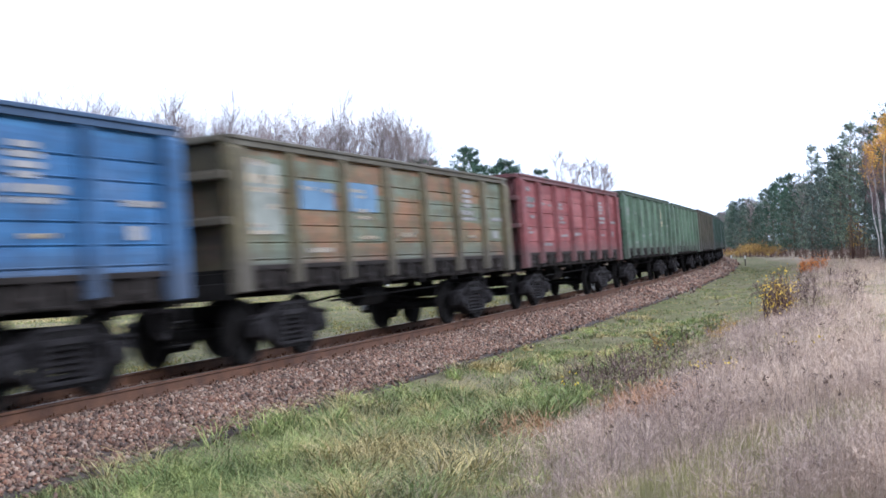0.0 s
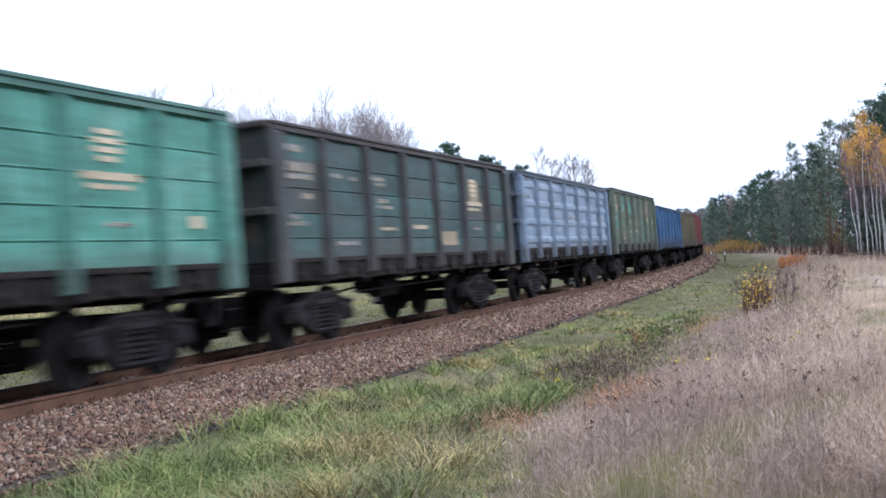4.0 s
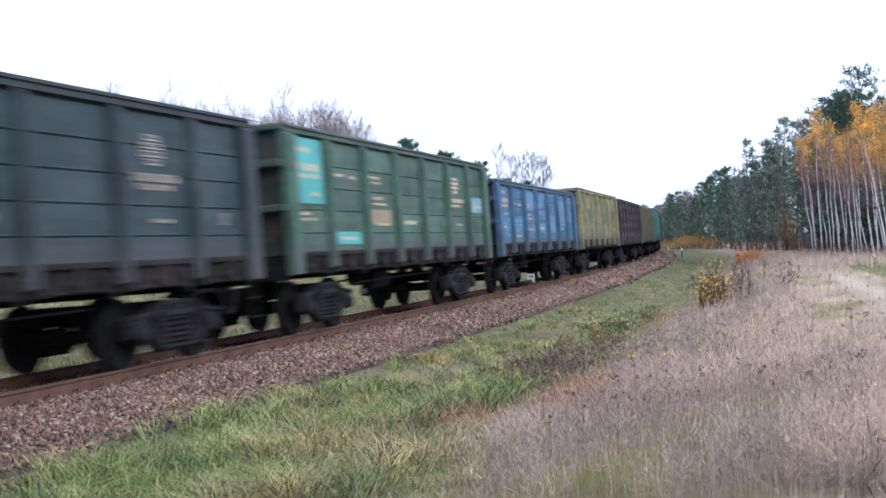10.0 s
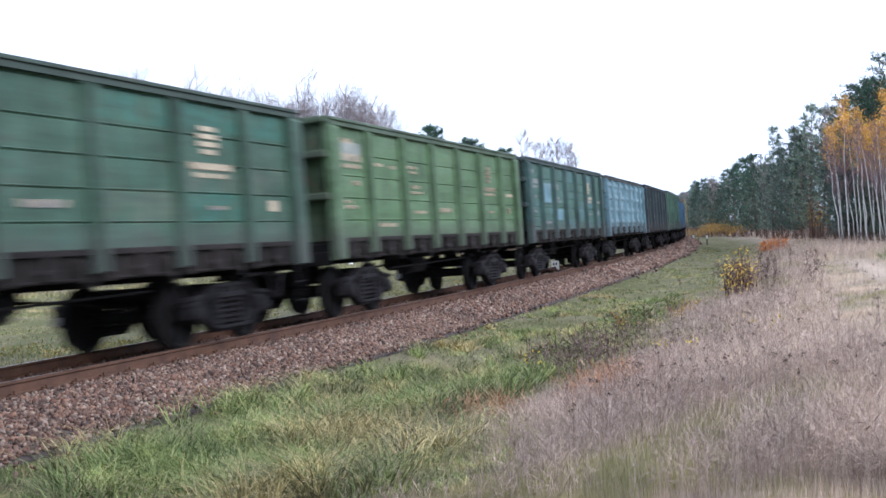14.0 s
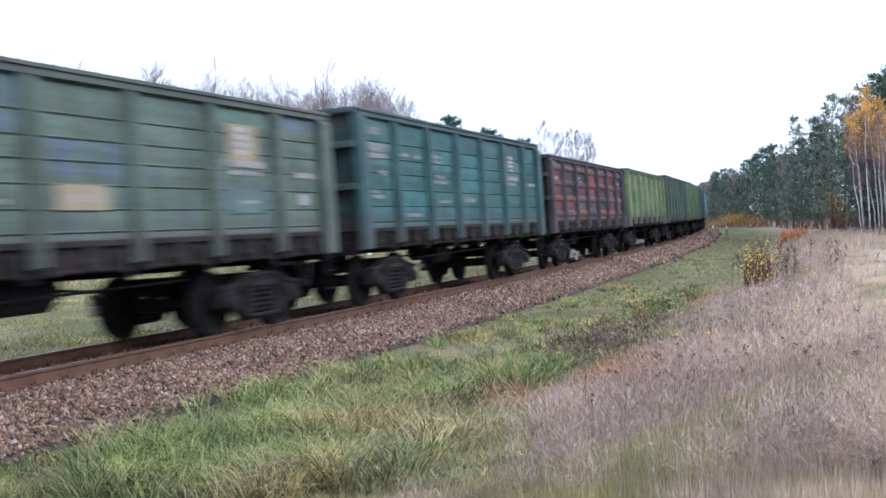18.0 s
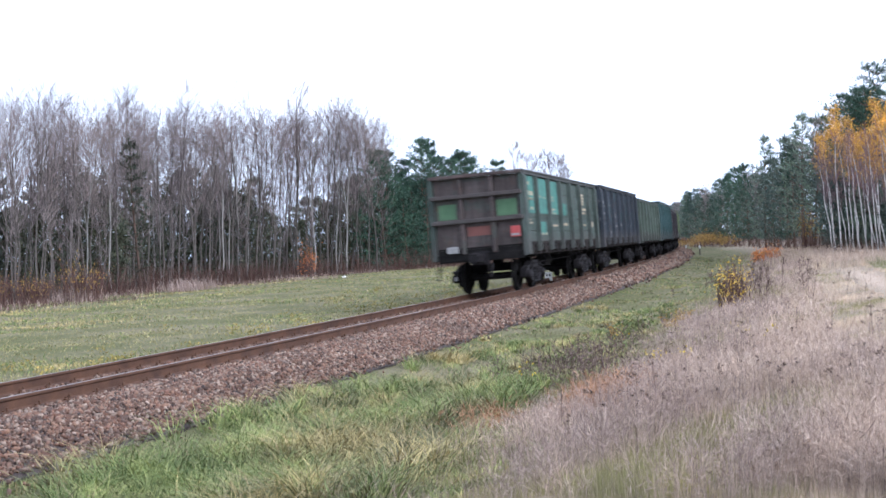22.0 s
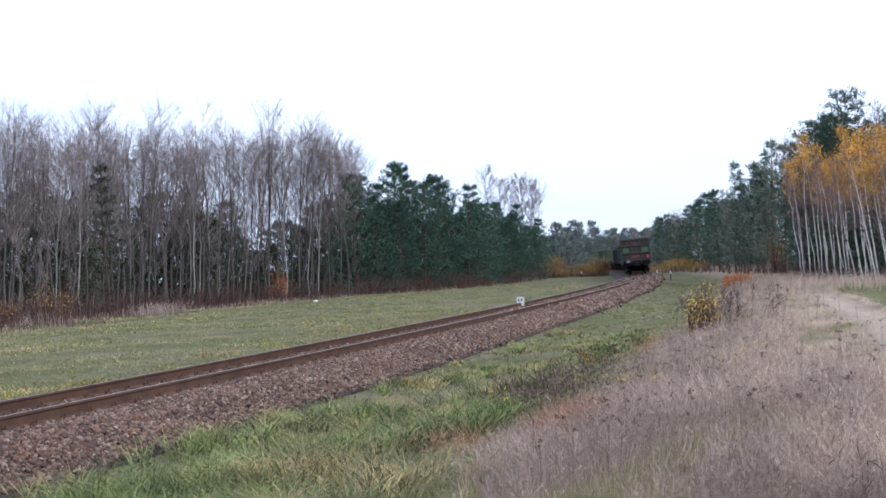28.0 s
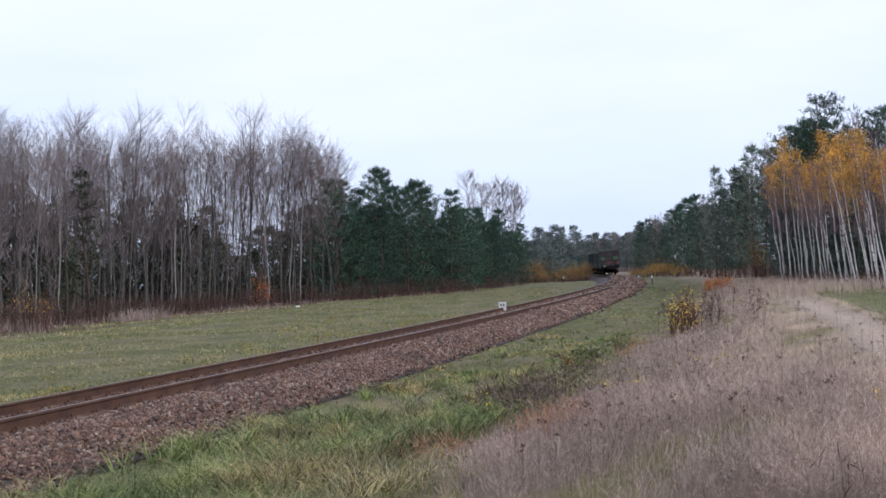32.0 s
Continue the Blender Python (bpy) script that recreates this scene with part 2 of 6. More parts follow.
PALE_FIELD = mottled("chalky_pale_paint", (0.10, 0.115, 0.095), (0.30, 0.32, 0.28), 2.6, 0.7)
TAN_FIELD = mottled("faded_tan_paint", (0.13, 0.11, 0.065), (0.29, 0.23, 0.145), 2.6, 0.7)
# brown that carries the shade of the recesses between the end ribs
SHADED_END = mottled("sooty_brown_wagon_end", (0.012, 0.010, 0.009), (0.045, 0.034, 0.030), 3, 0.8, 0, 40)
# bed under the chips, darkened to paint in the shade of their gaps
BED_SHADED = mottled("dirty_crushed_stone", (0.024, 0.018, 0.015), (0.07, 0.050, 0.043), 9, 0.95, 0, 45, 0.8)


# ---- building helpers ----
def part(name, bm, material, parent, label=""):
    """One mesh object from a bmesh, under a thing, a part or nothing."""
    me = bpy.data.meshes.new(name)
    bm.to_mesh(me)
    bm.free()
    return put(name, me, material, parent, label)


def put(name, me, material, parent, label="", at=None):
    if material and not me.materials:
        me.materials.append(material)
    ob = new(name, me)
    ob.parent = parent
    if at is not None:
        ob.matrix_basis = at
    if label:
        tagged(ob, label)
    return ob


def cloud_mesh(name, verts, faces, material, smooth=False):
    """A mesh from numpy arrays: verts (n, 3), faces (m, 3) or (m, 4)."""
    verts, faces = np.asarray(verts, np.float32), np.asarray(faces, np.int32)
    me = bpy.data.meshes.new(name)
    me.vertices.add(len(verts))
    me.vertices.foreach_set("co", verts.ravel())
    me.loops.add(faces.size)
    me.loops.foreach_set("vertex_index", faces.ravel())
    me.polygons.add(len(faces))
    me.polygons.foreach_set("loop_start", np.arange(0, faces.size, faces.shape[1], dtype=np.int32))
    if smooth:
        me.polygons.foreach_set("use_smooth", np.ones(len(faces), bool))
    me.update(calc_edges=True)
    me.materials.append(material)
    return me


def box(bm, x0, x1, y0, y1, z0, z1, bevel=0.0):
    m = Matrix.LocRotScale(((x0 + x1) / 2, (y0 + y1) / 2, (z0 + z1) / 2), None, (x1 - x0, y1 - y0, z1 - z0))
    made = bmesh.ops.create_cube(bm, size=1, matrix=m)
    if bevel:
        edges = {e for v in made["verts"] for e in v.link_edges}
        bmesh.ops.bevel(bm, geom=list(edges), offset=bevel, segments=1, affect="EDGES")
    return bm


def boxed(*b, bevel=0.0):
    return box(bmesh.new(), *b, bevel=bevel)


def rod(bm, a, b, r0, r1=None, sides=8):
    a, b = Vector(a), Vector(b)
    d = b - a
    m = Matrix.Translation((a + b) / 2) @ d.to_track_quat("Z", "Y").to_matrix().to_4x4()
    bmesh.ops.create_cone(bm, cap_ends=True, segments=sides, radius1=r0, radius2=r0 if r1 is None else r1, depth=d.length, matrix=m)
    return bm


def swept(bm, outline, places, close=True):
    """Skin a closed outline (list of 2D points) along places: functions point -> world for each station."""
    rings = [[bm.verts.new(p(u, v)) for u, v in outline] for p in places]
    k = len(outline)
    for r0, r1 in zip(rings, rings[1:]):
        for i in range(k):
            bm.faces.new((r0[i], r0[(i + 1) % k], r1[(i + 1) % k], r1[i]))
    if close:
        bm.faces.new(rings[0])
        bm.faces.new(rings[-1][::-1])
    return bm


def prism(bm, outline, y0, y1):
    """A side outline (x, z) extruded from y0 to y1."""
    a = [bm.verts.new((x, y0, z)) for x, z in outline]
    b = [bm.verts.new((x, y1, z)) for x, z in outline]
    k = len(a)
    bm.faces.new(a)
    bm.faces.new(b[::-1])
    for i in range(k):
        bm.faces.new((a[i], b[i], b[(i + 1) % k], a[(i + 1) % k]))
    return bm


def lathe(bm, profile, a, axis="y", sides=24):
    """Turn a profile of (radius, offset) round an axis through a."""
    rings = []
    for r, o in profile:
        ring = []
        for i in range(sides):
            q = 2 * math.pi * i / sides
            c, s = r * math.cos(q), r * math.sin(q)
            p = (c, o, s) if axis == "y" else (o, c, s) if axis == "x" else (c, s, o)
            ring.append(bm.verts.new(Vector(a) + Vector(p)))
        rings.append(ring)
    for r0, r1 in zip(rings, rings[1:]):
        for i in range(sides):
            bm.faces.new((r0[i], r0[(i + 1) % sides], r1[(i + 1) % sides], r1[i]))
    bm.faces.new(rings[0])
    bm.faces.new(rings[-1][::-1])
    return bm


# ---- the line: a long left-hand curve with a little cant and rise ----
STEP = 0.5
LINE_S = np.arange(-345.0, 640.0, STEP)
_u = np.clip(LINE_S, -20, 230) / 100
_bend = (0.1361 - 0.0632 * _u + 0.0554 * _u ** 2) / 100
_zero = int(np.argmin(np.abs(LINE_S)))


def _sum(v):
    c = np.concatenate([[0.0], np.cumsum((v[1:] + v[:-1]) / 2 * STEP)])
    return c - c[_zero]


LINE_H = 0.2832 - _sum(_bend)
LINE_X, LINE_Y = -3.2751 + _sum(np.sin(LINE_H)), 23.2939 + _sum(np.cos(LINE_H))
CANT = 0.0312
RISE = 0.0015


def on_line(s):
    return float(np.interp(s, LINE_S, LINE_X)), float(np.interp(s, LINE_S, LINE_Y)), float(np.interp(s, LINE_S, LINE_H))


def line_z(s):
    return RISE * np.clip(s, -60, 250)


def beside(s, o, z=0.0):
    """A point o metres to the right of the line at s, z above its rails' tops."""
    x, y, h = on_line(s)
    c, k = math.cos(CANT), math.sin(CANT)
    q, w = o * c - z * k, o * k + z * c
    return Vector((x + math.cos(h) * q, y - math.sin(h) * q, w + float(line_z(s))))


def place_on_line(s, half=0.3):
    """The pose of a stiff thing that rides the line with its middle at s: x ahead, y to the left."""
    xa, ya, _ = on_line(s - half)
    xb, yb, _ = on_line(s + half)
    turn = math.degrees(math.atan2(yb - ya, xb - xa))
    return pose((xa + xb) / 2, (ya + yb) / 2, float(line_z(s)), -math.degrees(CANT), 0, turn)


_ls, _lx, _ly, _lh = LINE_S[::4], LINE_X[::4], LINE_Y[::4], LINE_H[::4]


def off_line(x, y):
    """For arrays of places: distance along the line, and metres to its right."""
    x, y = np.asarray(x, float).ravel(), np.asarray(y, float).ravel()
    s, o = np.empty(len(x)), np.empty(len(x))
    for i in range(0, len(x), 4000):
        dx, dy = x[i:i + 4000, None] - _lx, y[i:i + 4000, None] - _ly
        j = np.argmin(dx * dx + dy * dy, axis=1)
        r = np.arange(len(j))
        dx, dy = dx[r, j], dy[r, j]
        sn, cs = np.sin(_lh[j]), np.cos(_lh[j])
        s[i:i + 4000] = _ls[j] + dx * sn + dy * cs
        o[i:i + 4000] = dx * cs - dy * sn
    return s, o


def lumps(x, y, size, seed=0.0):
    """Smooth pseudo-random swell, about -1 to 1."""
    a, b = np.asarray(x) / size + seed, np.asarray(y) / size - seed
    return (np.sin(1.7 * a + 1.3 * np.sin(1.1 * b + seed)) + np.sin(1.9 * b + 1.7 * np.sin(0.9 * a)) + np.sin(2.9 * a - 2.3 * b)) / 3


CROSS_O = [-900, -70, -30, -9, -4.0, -2.9, 0, 2.05, 2.42, 4.4, 6.2, 8.5, 11, 30, 900]
CROSS_Z = [0.0, -0.15, -0.3, -0.45, -0.58, -0.72, -0.72, -0.68, -0.50, -0.66, -0.50, -0.30, -0.15, -0.05, 0.0]


def ground_z(x, y):
    s, o = off_line(x, y)
    z = np.interp(o, CROSS_O, CROSS_Z) + line_z(s)
    far = np.clip((np.abs(o) - 2.6) / 3, 0, 1)
    x, y = np.asarray(x, float).ravel(), np.asarray(y, float).ravel()
    verge = np.clip((o - 3.0) / 0.9, 0, 1) * np.clip((8.0 - o) / 1.5, 0, 1)
    return z + far * (0.05 * lumps(x, y, 3.1) + 0.025 * lumps(x, y, 0.8, 3)) + verge * (0.09 * lumps(x, y, 1.25, 21) + 0.045 * lumps(x, y, 0.5, 12))


def lane_at(s):
    """How far to the right of the line the sandy field track runs."""
    return np.interp(s, [-30, 10, 27, 40, 70, 400], [11.9, 11.3, 10.7, 11.6, 14.5, 26.0])


# ---- ground ----
def ground_material():
    m, n, l, b = shader("meadow_soil_and_turf")
    at = n.new("ShaderNodeAttribute")
    at.attribute_name = "zone"
    s = n.new("ShaderNodeSeparateColor")
    l.new(at.outputs["Color"], s.inputs[0])
    big, fine = noise_tex(n, l, 0.35, 6), noise_tex(n, l, 9, 8, 0.7)
    turf = ramp(n, l, fine, (0.25, (0.045, 0.05, 0.022)), (0.5, (0.095, 0.10, 0.042)), (0.75, (0.17, 0.155, 0.08)))
    straw = ramp(n, l, fine, (0.25, (0.11, 0.085, 0.062)), (0.5, (0.24, 0.195, 0.145)), (0.75, (0.38, 0.32, 0.24)))
    sand = ramp(n, l, fine, (0.25, (0.32, 0.245, 0.18)), (0.75, (0.52, 0.42, 0.335)))
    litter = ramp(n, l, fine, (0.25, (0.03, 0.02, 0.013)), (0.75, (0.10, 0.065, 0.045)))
    patchy = ramp(n, l, big, (0.40, (0, 0, 0)), (0.62, (1, 1, 1)))
    c = blend(n, l, maths(n, l, "MULTIPLY", patchy, 0.40), turf, straw)
    c = blend(n, l, s.outputs[0], c, straw)
    c = blend(n, l, s.outputs[1], c, sand)
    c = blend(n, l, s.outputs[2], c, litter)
    l.new(c, b.inputs["Base Color"])
    b.inputs["Roughness"].default_value = 0.95
    b.inputs["Specular IOR Level"].default_value = 0.1
    relief(n, l, b, fine, 0.6, 0.05)
    return m


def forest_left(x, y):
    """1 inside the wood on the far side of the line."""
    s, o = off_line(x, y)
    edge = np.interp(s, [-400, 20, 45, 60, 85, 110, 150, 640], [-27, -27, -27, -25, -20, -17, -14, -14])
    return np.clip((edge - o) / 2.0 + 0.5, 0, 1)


def build_ground():
    def axis(fine_lo, fine_hi, step, reach):
        mid_ = np.arange(fine_lo, fine_hi + step / 2, step)
        out = step * np.cumprod(np.full(60, 1.16))
        up = fine_hi + np.cumsum(out)
        dn = fine_lo - np.cumsum(out)
        return np.concatenate([dn[dn > -reach][::-1], mid_, up[up < reach]])
    xs, ys = axis(-14, 20, 0.4, 2600), axis(4, 64, 0.4, 2600)
    gx, gy = np.meshgrid(xs, ys)
    z = ground_z(gx, gy)
    co = np.stack([gx.ravel(), gy.ravel(), z], 1)
    w, h = len(xs), len(ys)
    i = (np.arange(h - 1)[:, None] * w + np.arange(w - 1)).ravel()
    me = cloud_mesh("ground", co, np.stack([i, i + 1, i + w + 1, i + w], 1), ground_material(), True)
    s, o = off_line(gx, gy)
    x, y = gx.ravel(), gy.ravel()
    dry = np.clip((o - 6.3 - 0.55 * lumps(x, y, 2.0, 1)) / 1.2, 0, 1) * np.clip((90 - o) / 30, 0.3, 1)
    # a sandy field track leaving to the right, and a strip of fresh green beyond it
    lane = o - lane_at(s)
    sand = np.clip(1.2 - np.abs(lane + 0.3 * lumps(x, y, 2.7)) / 0.5, 0, 1) * 0.75 * np.clip((s + 8) / 8, 0, 1) * np.clip((27 - s) / 8, 0, 1)
    green = np.clip(1.6 - np.abs(lane - 2.6) / 1.2, 0, 1)
    dry = dry * (1 - 0.9 * green)
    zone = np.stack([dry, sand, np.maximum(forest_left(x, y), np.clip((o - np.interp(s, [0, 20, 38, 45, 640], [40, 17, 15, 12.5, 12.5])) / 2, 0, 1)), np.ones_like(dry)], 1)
    col = me.color_attributes.new("zone", "FLOAT_COLOR", "POINT")
    col.data.foreach_set("color", zone.astype(np.float32).ravel())
    return tagged(new("ground", me), "autumn meadow ground with turf, dry straw and a sandy lane", "ground", kind="structure")


build_ground()


# ---- ballast bed, sleepers, rails ----
BED = [(-2.75, -0.62), (-1.8, -0.22), (-1.0, -0.19), (0.0, -0.19), (0.9, -0.19), (1.45, -0.20), (1.75, -0.25), (2.5, -0.56), (2.5, -0.9), (-2.75, -0.9)]


def build_ballast():
    bm = bmesh.new()
    swept(bm, BED, [lambda u, v, s=s: beside(s, u, v) for s in np.arange(-344, 638, 4.0)])
    ob = part("ballast", bm, BED_SHADED, None)
    tagged(ob, "bed of crushed reddish granite ballast under the railway track", "ballast", kind="structure")
    return ob


ballast = build_ballast()


def rail_profile():
    half = [(0.0, 0.0), (0.030, 0.0), (0.037, -0.008), (0.037, -0.032), (0.012, -0.048), (0.009, -0.140), (0.030, -0.158), (0.072, -0.170), (0.072, -0.180)]
    return half + [(-u, v) for u, v in half[:0:-1]]


def build_track():
    track = tagged(new("railway_track"), "single rusty railway track on a ballast bed", "railway track", kind="structure")
    for side in (1, -1):
        bm = bmesh.new()
        stations = np.concatenate([np.arange(-344, -20, 6.0), np.arange(-20, 190, 2.0), np.arange(190, 638, 6.0)])
        swept(bm, rail_profile(), [lambda u, v, s=s: beside(s, side * 0.797 + u, v) for s in stations])
        rail = part("rail", bm, RAIL_STEEL, track, "brown rusted rail with a worn running surface")
        rail.data.materials.append(RAIL_HEAD)
        k = len(rail_profile())
        for p in rail.data.polygons:
            if p.index < (len(stations) - 1) * k and p.index % k in (0, k - 1):
                p.material_index = 1
    bm = box(bmesh.new(), -0.13, 0.13, -1.35, 1.35, -0.35, -0.182, 0.02)
    tie = bpy.data.meshes.new("sleeper")
    bm.to_mesh(tie), bm.free()
    bm = bmesh.new()
    for d in (-1, 1):
        box(bm, -0.08, 0.08, d * 0.075 - 0.028, d * 0.075 + 0.028, -0.182, -0.150, 0.006)
        rod(bm, (0, d * 0.09, -0.16), (0, d * 0.09, -0.105), 0.016, sides=6)
        box(bm, -0.03, 0.03, d * 0.05 - 0.022, d * 0.05 + 0.022, -0.155, -0.135, 0.004)
    clip = bpy.data.meshes.new("rail_clip")
    bm.to_mesh(clip), bm.free()
    for i in range(290):
        sl = put("sleeper", tie, SLEEPER, track, "", place_on_line(-13 + 0.55 * i))
        if i < 110:
            for side in (1, -1):
                put("rail_clip", clip, RAIL_STEEL, sl, "", pose(0, side * 0.797, 0))
    bm = bmesh.new()
    for s in np.concatenate([np.arange(-343, -13.4, 0.55), np.arange(-13 + 0.55 * 290, 300, 0.55)]):
        m = place_on_line(s)
        bmesh.ops.create_cube(bm, size=1, matrix=m @ Matrix.LocRotScale((0, 0, -0.265), None, (0.25, 2.7, 0.165)))
    tagged(part("far_sleepers", bm, SLEEPER, track), kind="stuff")
    return track


build_track()


# ---- gondola wagons ----
BODY, HALF_W, GAUGE = 6.39, 1.44, 0.797
FLOOR = 1.40
PITCH = 2 * BODY / 7


def panel_mesh(h, style):
    """One side field between two posts; local x along, z up from the sill."""
    bm = bmesh.new()
    tall = h - 0.12 - FLOOR
    out = []
    if style == "pressed":
        n = 4
        for i in range(n):
            z = tall * i / n
            d = tall / n
            out += [(0.0, z), (0.0, z + d * 0.30), (0.042, z + d * 0.42), (0.042, z + d * 0.62), (0.0, z + d * 0.74)]
    else:
        cuts = (0.0, 0.085, 0.225, 0.375, 0.52, 0.655, 0.80, 1.0) if style == "boarded" else (0.0, 0.19, 0.385, 0.58, 0.775, 1.0)
        for lo, hi in zip(cuts, cuts[1:]):
            z, d = tall * lo, tall * (hi - lo)
            out += [(0.0, z), (0.006, z + d * 0.45), (0.0, z + d - 0.055), (-0.014, z + d - 0.036), (0.012, z + d - 0.014)]
    out.append((0.0, tall))
    prof = out + [(-0.06, tall), (-0.06, 0.0)]
    w = PITCH / 2
    a = [bm.verts.new((-w, -u, z)) for u, z in prof]
    b = [bm.verts.new((w, -u, z)) for u, z in prof]
    k = len(prof)
    for i in range(k):
        bm.faces.new((a[i], a[(i + 1) % k], b[(i + 1) % k], b[i]))
    me = bpy.data.meshes.new("side_panel")
    bmesh.ops.recalc_face_normals(bm, faces=bm.faces)
    bm.to_mesh(me), bm.free()
    return me


def mesh_of(name, bm):
    me = bpy.data.meshes.new(name)
    bmesh.ops.recalc_face_normals(bm, faces=bm.faces)
    bm.to_mesh(me), bm.free()
    return me


def post_mesh(h, corner):
    bm = bmesh.new()
    w, low, deep = (0.20, 1.06, 0.11) if corner else (0.095, 1.15, 0.12)
    top = h - 0.10
    o = [(-w, low), (w, low), (w, top), (-w, top)]
    prism(bm, o, -0.012, 0.055)
    face = w * (0.92 if corner else 0.62)
    ins = [bm.verts.new((x, -deep, z)) for x, z in [(-face, low + 0.02), (face, low + 0.02), (face, top - 0.10), (-face, top - 0.10)]]
    base = [bm.verts.new((x, -0.010, z)) for x, z in o]
    bm.faces.new(ins)
    for i in range(4):
        bm.faces.new((base[i], base[(i + 1) % 4], ins[(i + 1) % 4], ins[i]))
    if not corner:
        box(bm, -0.10, 0.10, -0.06, 0.05, 1.24, 1.36, 0.01)
    bmesh.ops.translate(bm, verts=bm.verts, vec=(0, 0, -FLOOR))
    return mesh_of("post", bm)


def hatch_mesh():
    """A bottom hatch edge between two posts: a sill angle, the drooping flap, a catch and hinge ears."""
    bm = bmesh.new()
    w = PITCH / 2 - 0.11
    box(bm, -w, w, -0.012, 0.05, 1.37, 1.45, 0.01)
    prism(bm, [(-w, 1.10), (-w + 0.16, 1.06), (w - 0.16, 1.06), (w, 1.10), (w, 1.37), (-w, 1.37)], 0.07, 0.13)
    for x in (-w + 0.10, w - 0.10):  # hinge ears
        prism(bm, [(x - 0.07, 1.05), (x + 0.07, 1.05), (x + 0.05, 1.30), (x - 0.05, 1.30)], -0.005, 0.07)
    prism(bm, [(-0.09, 1.10), (0.09, 1.10), (0.11, 1.22), (0.06, 1.40), (-0.06, 1.40), (-0.11, 1.22)], -0.045, 0.06)  # catch
    rod(bm, (-0.18, -0.02, 1.20), (0.18, -0.02, 1.20), 0.028, sides=6)
    for x in (-0.42, 0.42):
        box(bm, x - 0.05, x + 0.05, 0.0, 0.08, 1.08, 1.36, 0.012)
    rod(bm, (-w, 0.05, 1.09), (w, 0.05, 1.09), 0.022, sides=6)
    return mesh_of("floor_hatch", bm)


def frame_mesh():
    """Cast bogie side frame: an arched top chord, a tension chord, columns and jaws round open windows."""
    bm = bmesh.new()
    prism(bm, [(-1.20, 0.58), (-1.19, 0.66), (-1.05, 0.71), (-0.70, 0.735), (-0.40, 0.86), (0.40, 0.86), (0.70, 0.735), (1.05, 0.71), (1.19, 0.66), (1.20, 0.58),
               (0.70, 0.62), (0.40, 0.745), (-0.40, 0.745), (-0.70, 0.62)], -0.07, 0.085)
    for d in (-1, 1):  # flanges that catch the light
        rod(bm, (d * 0.40, -0.10, 0.845), (d * 0.72, -0.10, 0.725), 0.032, sides=6)
        rod(bm, (d * 0.72, -0.10, 0.725), (d * 1.17, -0.10, 0.665), 0.032, sides=6)
        rod(bm, (d * 0.42, -0.09, 0.215), (d * 0.76, -0.09, 0.425), 0.038, sides=6)
    rod(bm, (-0.40, -0.10, 0.85), (0.40, -0.10, 0.85), 0.034, sides=6)
    prism(bm, [(-0.80, 0.41), (-0.42, 0.17), (0.42, 0.17), (0.80, 0.41), (0.76, 0.50), (0.40, 0.265), (-0.40, 0.265), (-0.76, 0.50)], -0.07, 0.085)
    for d in (-1, 1):
        box(bm, d * 0.385 - 0.045, d * 0.385 + 0.045, -0.105, 0.10, 0.25, 0.80, 0.015)
        box(bm, d * 0.745 - 0.04, d * 0.745 + 0.04, -0.08, 0.10, 0.42, 0.68, 0.01)
        box(bm, d * 1.15 - 0.035, d * 1.15 + 0.035, -0.08, 0.10, 0.40, 0.64, 0.01)
        lathe(bm, [(0.05, -0.205), (0.085, -0.20), (0.125, -0.165), (0.135, -0.12), (0.135, 0.09)], (d * 0.925, 0, 0.478), "y", 14)
        box(bm, d * 0.925 - 0.16, d * 0.925 + 0.16, -0.10, 0.09, 0.575, 0.645, 0.02)
        box(bm, d * 0.56 - 0.03, d * 0.56 + 0.03, 0.02, 0.07, 0.34, 0.68, 0.01)
    box(bm, -0.46, 0.46, -0.16, 0.12, 0.215, 0.265, 0.01)
    box(bm, -0.34, 0.34, -0.15, 0.12, 0.66, 0.745, 0.015)
    return mesh_of("side_frame", bm)


def spring_mesh():
    bm = bmesh.new()
    prof = [(0.05, 0.265)]
    for i in range(5):
        z = 0.275 + i * 0.078
        prof += [(0.055, z), (0.098, z + 0.020), (0.098, z + 0.036), (0.055, z + 0.056)]
    lathe(bm, prof + [(0.05, 0.665)], (0, -0.03, 0), "z", 8)
    return mesh_of("spring", bm)


def wheel_mesh(d):
    """One wheel with its flange, disc and hub, on the side d of the axle."""
    bm = bmesh.new()
    lathe(bm, [(0.09, d * 0.66), (0.11, d * 0.70), (0.16, d * 0.72), (0.39, d * 0.755), (0.42, d * 0.730), (0.505, d * 0.734), (0.505, d * 0.752),
               (0.478, d * 0.765), (0.472, d * 0.862), (0.415, d * 0.865), (0.39, d * 0.790), (0.17, d * 0.80), (0.13, d * 0.85), (0.09, d * 0.86)], (0, 0, 0), "y", 16)
    for i in range(3):  # cast ribs on the disc
        q = 2 * math.pi * i / 3
        rod(bm, (0.16 * math.cos(q), d * 0.80, 0.16 * math.sin(q)), (0.36 * math.cos(q), d * 0.79, 0.36 * math.sin(q)), 0.03, 0.02, 6)
    return mesh_of("wheel", bm)


def axle_mesh():
    """A turned axle, thicker between the wheels than at its journals."""
    return mesh_of("axle", lathe(bmesh.new(), [(0.065, -1.10), (0.065, -0.87), (0.085, -0.85), (0.085, 0.85), (0.065, 0.87), (0.065, 1.10)], (0, 0, 0), "y", 12))


